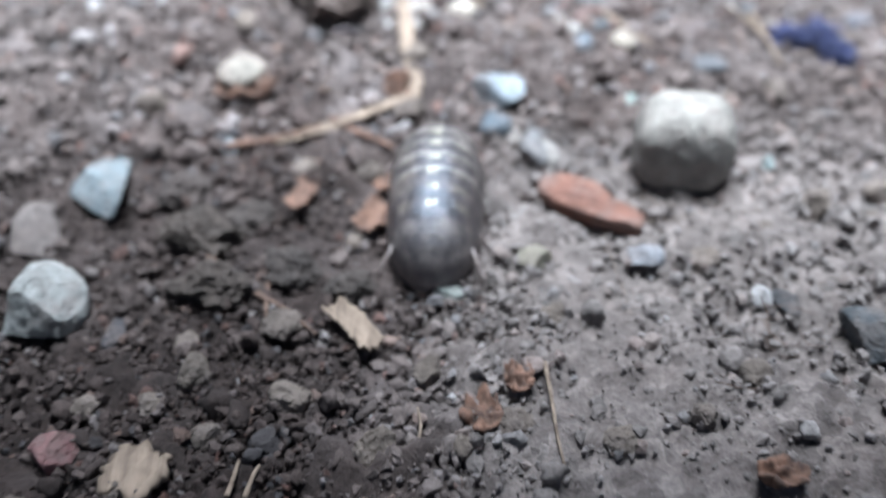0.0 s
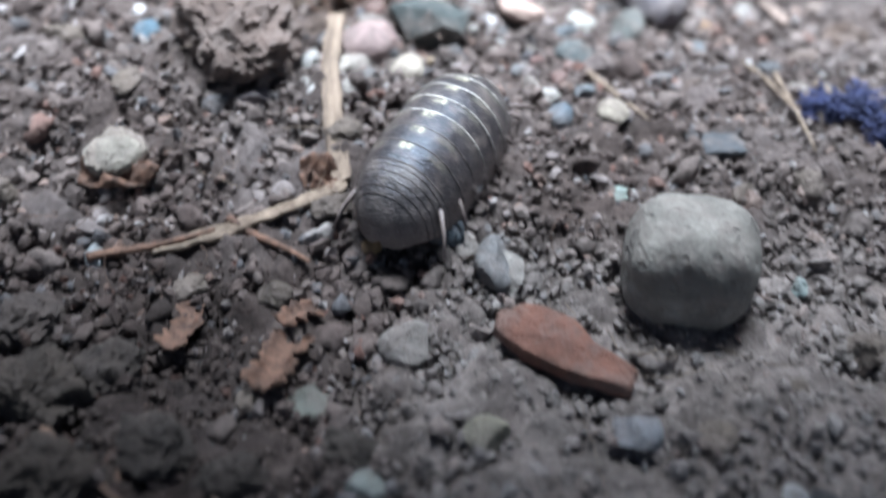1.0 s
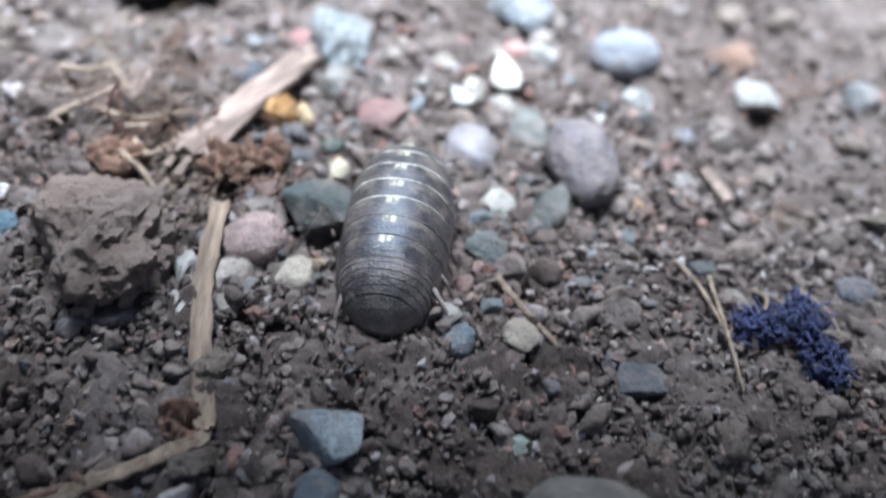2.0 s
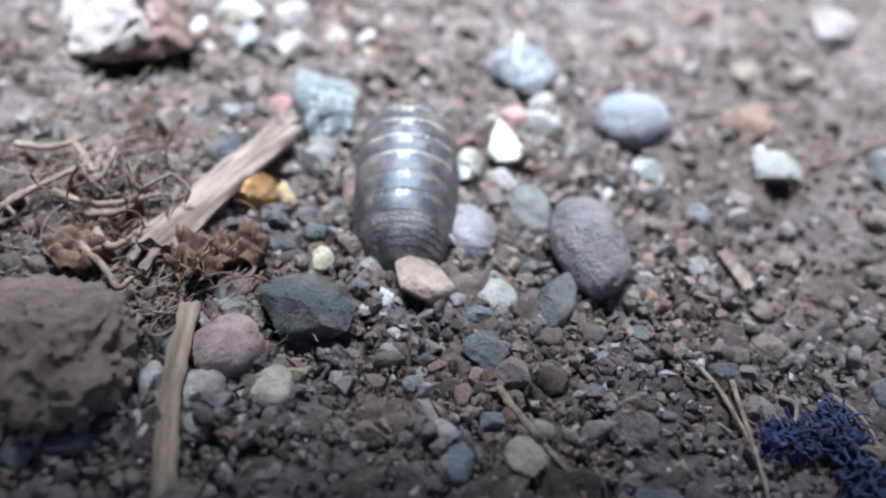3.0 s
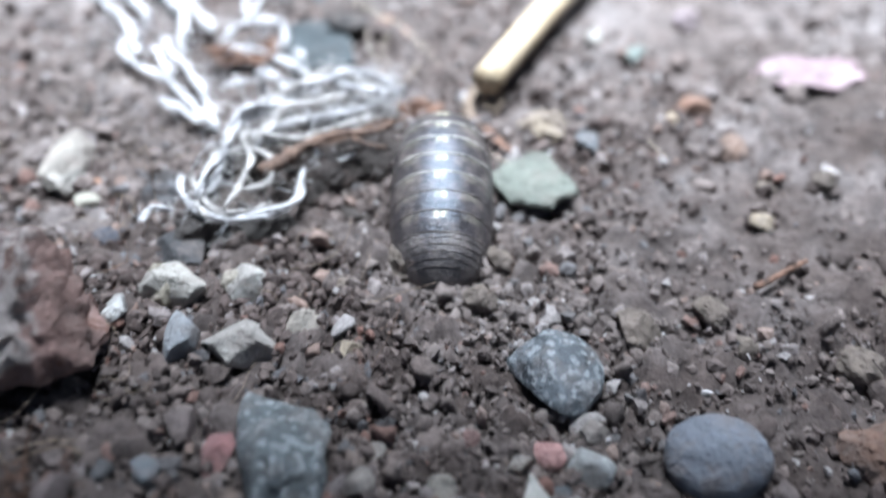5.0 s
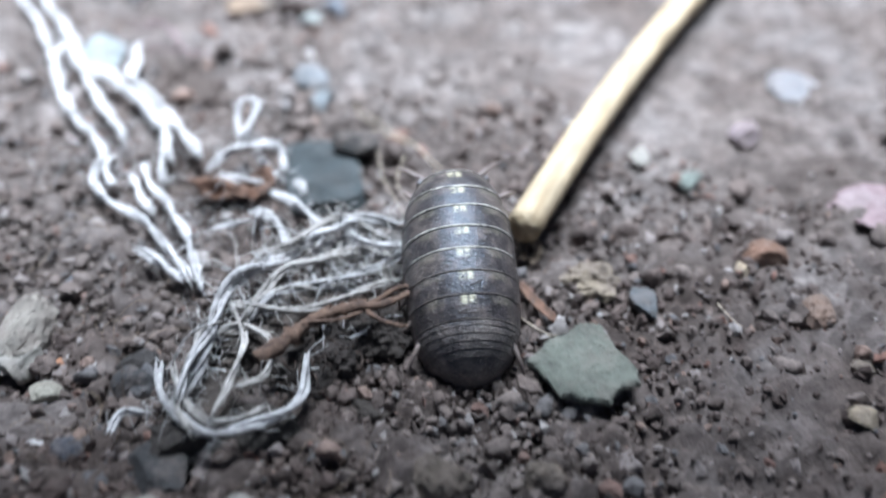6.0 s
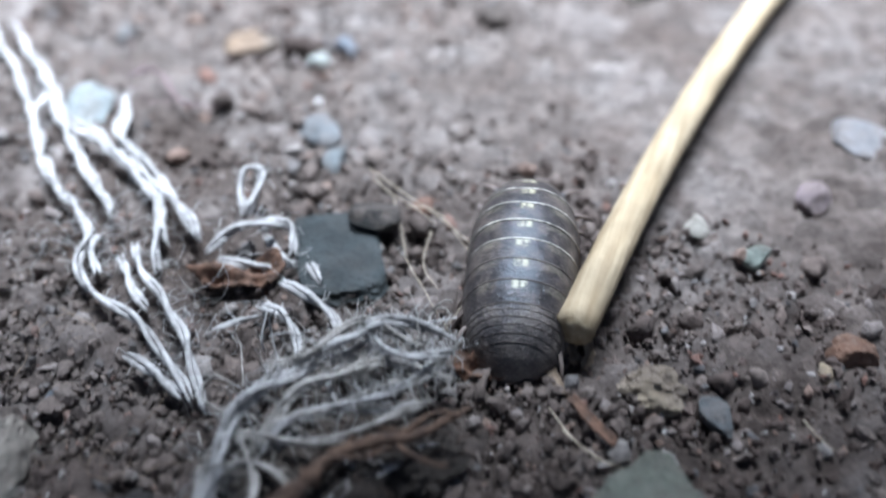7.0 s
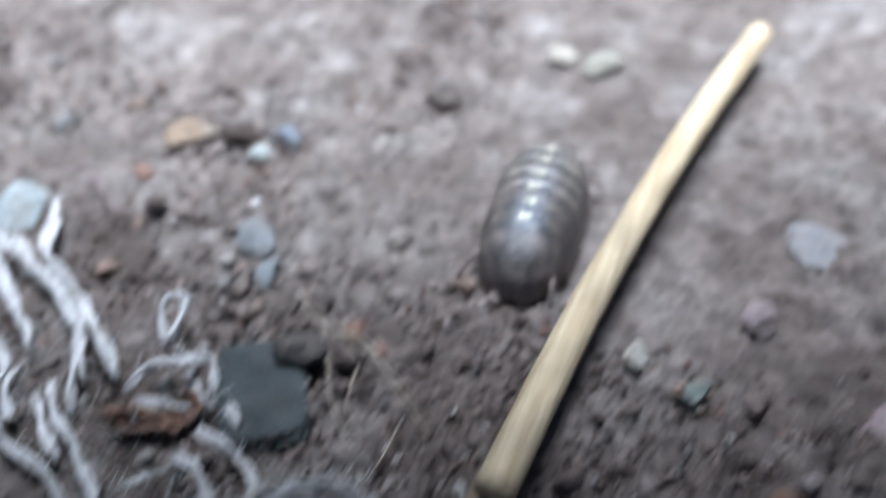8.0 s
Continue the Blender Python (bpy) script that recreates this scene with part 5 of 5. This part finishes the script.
# the matted lint beside it
mat_lint = tagged(new("matted_lint"), "matted grey lint and thread loops tangled with soil", "lint")
for k, line in enumerate((
        [(-0.46, 10.29, 0.18), (-0.40, 10.07, 0.18), (-0.26, 9.88, 0.18), (-0.13, 9.81, 0.18), (-0.00, 9.87, 0.18), (0.13, 9.95, 0.18), (0.21, 10.09, 0.18), (0.21, 10.32, 0.18)],
        [(-0.40, 10.27, 0.20), (-0.31, 10.05, 0.20), (-0.19, 9.91, 0.20), (-0.05, 9.91, 0.20), (0.08, 9.99, 0.20)],
        [(-0.31, 9.97, 0.25), (-0.29, 10.22, 0.25), (-0.24, 10.43, 0.25), (-0.20, 10.66, 0.25), (-0.08, 10.82, 0.25), (0.02, 10.95, 0.25)],
        [(-0.22, 10.62, 0.25), (0.00, 10.56, 0.25), (0.24, 10.55, 0.25), (0.45, 10.62, 0.25), (0.62, 10.71, 0.25)],
        [(0.14, 10.98, 0.20), (0.32, 11.09, 0.20), (0.47, 11.19, 0.20), (0.58, 11.02, 0.20)],
        [(-0.12, 10.51, 0.24), (0.02, 10.66, 0.24), (0.23, 10.74, 0.24), (0.45, 10.85, 0.24), (0.61, 10.85, 0.24)],
        [(-0.59, 9.85, 0.15), (-0.57, 10.00, 0.15), (-0.45, 9.98, 0.15)],
        [(-0.21, 10.72, 0.22), (-0.08, 10.38, 0.22), (-0.11, 10.10, 0.22), (-0.16, 9.88, 0.22)],
        [(-0.05, 10.87, 0.20), (0.13, 10.91, 0.20), (0.32, 11.04, 0.20), (0.45, 11.20, 0.20)],
        [(-0.29, 10.52, 0.20), (-0.32, 10.23, 0.20), (-0.31, 9.98, 0.20), (-0.21, 9.82, 0.20)],
        [(0.15, 10.98, 0.20), (0.24, 10.78, 0.20), (0.41, 10.72, 0.20), (0.61, 10.77, 0.20)],
        [(-0.29, 10.39, 0.22), (-0.12, 10.48, 0.22), (0.04, 10.38, 0.22), (0.04, 10.16, 0.22), (-0.12, 10.06, 0.22)],
        [(0.23, 10.58, 0.16), (0.35, 10.43, 0.16), (0.45, 10.46, 0.16), (0.59, 10.57, 0.16)])):
    yarn(line, (0.024, 0.016, 0.02, 0.018, 0.014, 0.014, 0.018, 0.016, 0.013, 0.018, 0.012, 0.015, 0.01)[k], mat_lint, (COTTON, GREYFLUFF)[k % 2], seed=80 + k)
for k, (line, radius) in enumerate((
        ([(0.75, 11.15, 0.18), (0.5, 11.2, 0.26), (0.25, 11.05, 0.28), (0.0, 10.9, 0.26), (-0.18, 10.7, 0.24), (-0.27, 10.4, 0.2), (-0.36, 10.1, 0.16)], 0.027),
        ([(0.7, 10.95, 0.18), (0.45, 10.95, 0.25), (0.2, 10.84, 0.24), (-0.05, 10.72, 0.22), (-0.2, 10.5, 0.18)], 0.022),
        ([(0.66, 11.08, 0.2), (0.55, 10.86, 0.24), (0.35, 10.76, 0.23), (0.1, 10.66, 0.2), (-0.1, 10.5, 0.18)], 0.018),
        ([(-0.1, 10.97, 0.22), (0.15, 11.0, 0.3), (0.38, 11.13, 0.33), (0.6, 11.04, 0.28)], 0.02),
        ([(0.3, 11.15, 0.2), (0.42, 11.0, 0.3), (0.58, 10.97, 0.28), (0.72, 11.06, 0.2)], 0.018))):
    yarn(line, radius, mat_lint, GREYFLUFF if k % 2 else COTTON, 7.0, 60 + k, 0.1, "felted_strand", 2.5)
for k, (x, y, h) in enumerate([(-0.14, 10.88, 0.12), (-0.01, 11.00, 0.12), (0.12, 11.06, 0.12), (0.28, 11.14, 0.12), (0.42, 11.22, 0.12), (0.55, 11.24, 0.12), (0.66, 11.14, 0.12), (0.30, 10.94, 0.12), (0.09, 10.83, 0.12), (-0.23, 10.58, 0.12), (-0.25, 10.27, 0.12), (0.52, 10.98, 0.12)]):
    fuzz("fluff", "", "", x, y, 0.24, 0.2, 0.22, 16, COTTON if k % 3 == 0 else GREYFLUFF, mat_lint, 0.2, 0.0015, 100 + k, 0.04, 0.12)
    fuzz("matted_fibre", "", "", x, y, 0.26, 0.22, 0.16, 5, (GREYFLUFF, COTTON, GREYFLUFF)[k % 3], mat_lint, 0.36, 0.006, 130 + k, 0.05)
stone("soil_lump", "dark soil lump under matted lint", *[(0.22, 10.75, 0.10)][0][:2], (0.5, 0.32, 0.2), -15, (0.07, 0.056, 0.05), CLOD, 3, 0.12, category="soil")
stone("soil_lump", "dark soil lump under thread loops", *[(-0.23, 10.18, 0.10)][0][:2], (0.36, 0.34, 0.16), 25, (0.07, 0.056, 0.05), CLOD, 3, 0.12, category="soil")
stone("soil_lump", "dark soil lump held in the lint", *[(-0.05, 10.54, 0.10)][0][:2], (0.5, 0.42, 0.24), 10, (0.06, 0.05, 0.045), CLOD, 3, 0.14, category="soil")
twig = tagged(new("twig"), "rust-brown fibrous rootlet across the lint", "root")
stem("rootlet", "", "", [(-0.02, 10.24, 0.22), (0.12, 10.36, 0.24), (0.26, 10.46, 0.25), (0.41, 10.52, 0.27), (0.56, 10.54, 0.28), (0.78, 10.63, 0.30)], 0.042, 0.014, ROOT, 0.05, twig, 9, 0.9)
for line in ([(0.24, 10.44, 0.24), (0.33, 10.57, 0.25), (0.43, 10.58, 0.25), (0.59, 10.55, 0.26)], [(0.06, 10.28, 0.24), (0.19, 10.44, 0.25), (0.34, 10.44, 0.27), (0.49, 10.49, 0.28)], [(0.43, 10.55, 0.26), (0.57, 10.42, 0.28), (0.67, 10.36, 0.30)], [(0.49, 10.55, 0.26), (0.64, 10.63, 0.28), (0.74, 10.57, 0.30)]):
    stem("root_hair", "", "", line, 0.014, 0.006, ROOT, 0.03, twig, 6, 0.4)
# Near-black rootlets add to the shade put in under the lint.
for k, (x, y, h) in enumerate([(0.53, 10.60, 0.10), (0.37, 10.46, 0.10), (0.21, 10.30, 0.10), (-0.02, 10.59, 0.10)]):
    fuzz("rootlets", "loose dark brown rootlets, added for shade under the lint", "root", x, y, 0.3, 0.22, 0.12, 70, DARK_ROOT, None, 0.2, 0.006, 170 + k, 0.02)
# the straw stalk
stalk = tagged(new("straw_stalk"), "pale yellow dry straw stalk with a split end", "straw")
stem("stalk", "", "", [(1.27, 11.1, 0.25), (1.57, 11.7, 0.24), (1.88, 12.29, 0.23), (2.21, 12.87, 0.23), (2.55, 13.44, 0.22), (2.91, 14.01, 0.21), (3.28, 14.57, 0.2), (3.4, 14.75, 0.2)], 0.095, 0.086, STRAW, 0.0, stalk, 20, 0.04)
for line in ([(1.23, 11.30, 0.10), (1.17, 11.12, 0.07), (1.19, 10.96, 0.05), (1.30, 10.86, 0.02)], [(1.33, 11.21, 0.14), (1.35, 11.09, 0.10), (1.32, 11.03, 0.06)], [(1.20, 11.25, 0.10), (1.16, 11.15, 0.06), (1.14, 11.06, 0.03)], [(1.26, 11.23, 0.12), (1.27, 11.11, 0.09), (1.28, 11.06, 0.06)]):
    strip("husk", "", "", line, 0.045, 0.01, STEM, 0.3, 0.3, stalk)
# scraps round the stalk
crumple("leaf_scrap", "curled brown scrap of leaf under threads", "leaf", *[(-0.31, 11.75, 0.05)][0][:2], 0.42, 0.2, 0.14, DRY, 21)
crumple("leaf_scrap", "small rust-brown crumpled leaf scrap", "leaf", *[(0.86, 11.09, 0.05)][0][:2], 0.3, 0.2, 0.1, DRY, 23)
crumple("petal", "pale pink dry petal on soil", "petal", *[(3.38, 11.42, 0.05)][0][:2], 0.7, 0.42, 0.1, PETAL, 25, 1.0)
strip("leaf_scrap", "curled brown scrap of leaf beside straw", "leaf", [(1.23, 10.85, 0.08), (1.31, 10.70, 0.08), (1.38, 10.59, 0.08)], 0.05, 0.012, DRY, 0.3)
for line in ([(0.35, 12.42, 0.20), (0.52, 12.22, 0.17), (0.74, 12.00, 0.13), (0.95, 11.73, 0.10)], [(0.46, 12.30, 0.10), (0.52, 11.85, 0.10), (0.62, 11.51, 0.10), (0.72, 11.27, 0.10)], [(0.67, 11.97, 0.12), (0.61, 11.71, 0.12), (0.68, 11.53, 0.12)], [(0.54, 12.21, 0.10), (0.69, 12.16, 0.10), (0.85, 11.83, 0.10), (0.99, 11.53, 0.10)],
             [(1.17, 10.66, 0.10), (1.28, 10.52, 0.10), (1.40, 10.44, 0.10)], [(1.13, 10.80, 0.08), (1.22, 10.62, 0.08), (1.35, 10.48, 0.08)], [(0.36, 12.35, 0.20), (0.53, 12.12, 0.20), (0.68, 11.92, 0.20)], [(0.86, 11.62, 0.08), (0.77, 11.42, 0.08), (0.70, 11.29, 0.08)],
             [(-0.62, 11.24, 0.08), (-0.53, 11.05, 0.08), (-0.49, 10.94, 0.08)], [(2.20, 10.68, 0.08), (2.24, 10.58, 0.08), (2.28, 10.50, 0.08)]):
    stem("hair", "fine pale stray hair on soil", "hair", line, 0.0045, 0.0025, HAIR, 0.02, None, 4)


# ---- the unseen phone that films, added to shade the ground below it ----
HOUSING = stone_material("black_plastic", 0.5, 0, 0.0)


def shading_phone():
    """An unseen phone, added for its shade, with its lens at the lower edge: the body rises from there, behind the
    lens.
    """
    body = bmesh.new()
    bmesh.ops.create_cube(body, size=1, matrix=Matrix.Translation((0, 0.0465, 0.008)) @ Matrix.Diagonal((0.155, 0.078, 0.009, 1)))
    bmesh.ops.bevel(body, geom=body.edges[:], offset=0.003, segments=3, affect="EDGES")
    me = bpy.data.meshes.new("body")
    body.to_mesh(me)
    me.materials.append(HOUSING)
    thing = tagged(new("phone"), "unseen black phone over the soil, added for its shade", "phone")
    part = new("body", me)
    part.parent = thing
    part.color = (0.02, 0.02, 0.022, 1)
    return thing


phone = shading_phone()


# ---- the woodlouse ----


def outline(s):
    """Half width and height of the shell, in centimetres, at s from 0 (front) to 1 (rear)."""
    u = min(abs(2 * s - 1), 0.999)
    bluntness = 3.2 if s < 0.5 else 3.1
    wide = 0.276 * (1 - u ** bluntness) ** 0.5
    tall = 0.34 * (1 - u ** bluntness) ** 0.52
    return max(wide, 0.03), max(tall, 0.03)


LENGTH, RIM_AT = 1.14, 0.045


def plate(name, front, rear, parent, lobes=True, closed=False, lip=0.0042, edge_mat=None, mat=SHELL, drop=0.012):
    """One arched shell plate from front to rear (shares of the length), with a raised pale hind edge that overlaps the next."""
    rows, cols = 11, 37
    verts, faces, rims = [], [], []
    for j in range(rows + 1):
        v = 1.0 if j >= rows - 1 else 0.93 * j / (rows - 2)
        if closed:
            v = 1 - (1 - j / rows) ** 2
        for i in range(cols):
            a = radians((97 + 40 * v ** 4 if closed else 97) * (2 * i / (cols - 1) - 1))
            low = smooth(45, 97, abs(math.degrees(a)))
            span = (rear - front) * (1.12 if lobes else 1.0)
            s = front + span * (v if not lobes else v * (1 - 0.2 * low) + 0.1 * low)
            wide, tall = outline(min(max(s, 0.004), 0.9995))
            puff = lip * math.sin(v * 2.2) + 0.8 * lip * v ** 6 - (drop if j == rows and not closed else 0) + ((0.0022 * math.sin(14 * v) * (1 - v) - 0.002) if closed else 0)
            c, z = math.sin(a), math.cos(a)
            x = max(wide + puff, 0.002) * math.copysign(abs(c) ** 0.86, c)
            z = max(tall + puff, 0.002) * math.copysign(abs(z) ** 0.95, z)
            if closed and j == rows:
                x, z = 0.02 * x, 0.02 * z
            verts.append((x * CM, (0.5 - s) * LENGTH * CM, (RIM_AT + 0.02 + z) * CM))
    for j in range(rows):
        for i in range(cols - 1):
            faces.append((j * cols + i, j * cols + i + 1, (j + 1) * cols + i + 1, (j + 1) * cols + i))
            rims.append(j >= rows - 2 and not closed)
    ob = mesh_object(name, verts, [f for f, r in zip(faces, rims) if not r], mat, parent)
    edge = [f for f, r in zip(faces, rims) if r]
    if edge:
        first = min(i for f in edge for i in f)
        mesh_object("hind_edge", verts[first:], [tuple(i - first for i in f) for f in edge], edge_mat or RIM, ob, label="thin pale hind edge")
    return ob


def woodlouse():
    louse = tagged(new("woodlouse"), "dark grey pill woodlouse with pale-edged glossy shell plates, walking", "woodlouse")
    edges = [0.0, 0.085] + [0.085 + 0.1 * k for k in range(1, 8)] + [0.785 + 0.027 * k for k in range(1, 6)]
    plate("head_shield", 0.004, edges[1], louse, False)
    for k in range(1, 8):
        plate("body_plate", edges[k], edges[k + 1], louse, lip=0.0034 if k < 4 else 0.0018, edge_mat=RIM if k < 5 else DARK_RIM)
    for k in range(8, 13):
        plate("tail_plate", edges[k], edges[k + 1], louse, lip=0.0022, edge_mat=DARK_RIM, mat=TAIL, drop=0.0025)
    plate("tail_fan", edges[13] - 0.004, 1.0, louse, False, True, mat=TAIL)
    v, f = ball(3)
    mesh_object("belly", [(p[0] * 0.225 * CM, p[1] * 0.5 * CM, (0.14 + p[2] * 0.115) * CM) for p in v], f, LIMB, louse)
    for side in (-1, 1):
        verts, faces = rod([(0.1 * side, 0.47, 0.09), (0.15 * side, 0.56, 0.08), (0.22 * side, 0.63, 0.05), (0.27 * side, 0.67, 0.02)], [0.016, 0.014, 0.011, 0.005])
        mesh_object("antenna", verts, faces, LIMB, louse)
        mesh_object("eye", [(0.165 * side * CM + p[0] * 0.022 * CM, 0.475 * CM + p[1] * 0.03 * CM, 0.17 * CM + p[2] * 0.03 * CM) for p in ball(2)[0]], ball(2)[1], SHELL, louse, label="small black eye")
    legs = []
    for k in range(7):
        for side in (-1, 1):
            lean = (3 - k) * (0.02 if k < 5 else 0.027)
            verts, faces = rod([(0, 0, 0), (0.09 * side, lean, 0.035), (0.13 * side, lean * 2, -0.03), (0.155 * side, lean * 3, -0.125)], [0.018, 0.015, 0.011, 0.005])
            leg = mesh_object("leg", verts, faces, LIMB, louse, label="thin pale jointed leg")
            legs.append((leg, side, k, Vector((0.13 * side, 0.33 - 0.105 * k, 0.13)) * CM))
    return louse, legs


louse, legs = woodlouse()
# seconds, place in centimetres, nose up, turn
TRACK = [
    (0, -0.046, 4.49, -0.25, 8.5, -3.6),
    (0.5, 0.115, 5.440, -0.151, 9.2, -18.0),
    (1, 0.319, 5.610, -0.082, 5.2, -29.0),
    (1.5, 0.657, 6.116, 0.006, 6.3, -17.7),
    (1.7, 0.667, 6.326, 0.013, 6.9, -13.2),
    (2.8, 0.744, 7.365, 0.006, 5.1, 0.2),
    (3, 0.760, 7.658, 0.004, 10.9, -2.2),
    (3.5, 0.752, 8.185, 0.005, 5.5, -9.5),
    (4, 0.878, 8.521, -0.008, 10.8, -1.2),
    (4.5, 0.919, 9.233, -0.019, 10.3, -0.7),
    (4.7, 0.972, 9.626, -0.034, 13.1, -1.9),
    (5.8, 0.967, 10.651, 0.110, 26.4, -2.8),
    (6, 0.930, 10.786, 0.110, 24.6, 3.2),
    (6.5, 0.943, 11.178, 0.110, 13.8, 2.8),
    (7, 1.090, 11.555, 0.010, 10.6, -9.7),
    (7.5, 1.316, 12.261, -0.020, 3.8, -17.2),
    (8, 1.653, 13.01, -0.050, 4.6, -19.0),
]


def motions():
    walk(louse, [(t, pose(x * CM, y * CM, z * CM, up, 0, turn)) for t, x, y, z, up, turn in TRACK])
    # The unseen phone keeps to the camera's path, so its shade moves along.
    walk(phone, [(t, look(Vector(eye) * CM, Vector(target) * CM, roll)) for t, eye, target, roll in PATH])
    for leg, side, k, hip in legs:
        rows = []
        for n in range(81):
            t = n / 10
            beat = 2 * math.pi * (1.9 * t + k * 0.17 + (0.5 if side > 0 else 0))
            rows.append((t, Matrix.Translation(hip) @ pose(0, 0, 0, 0, -side * 9 * max(math.cos(beat), 0), side * 17 * math.sin(beat))))
        walk(leg, rows)



motions()
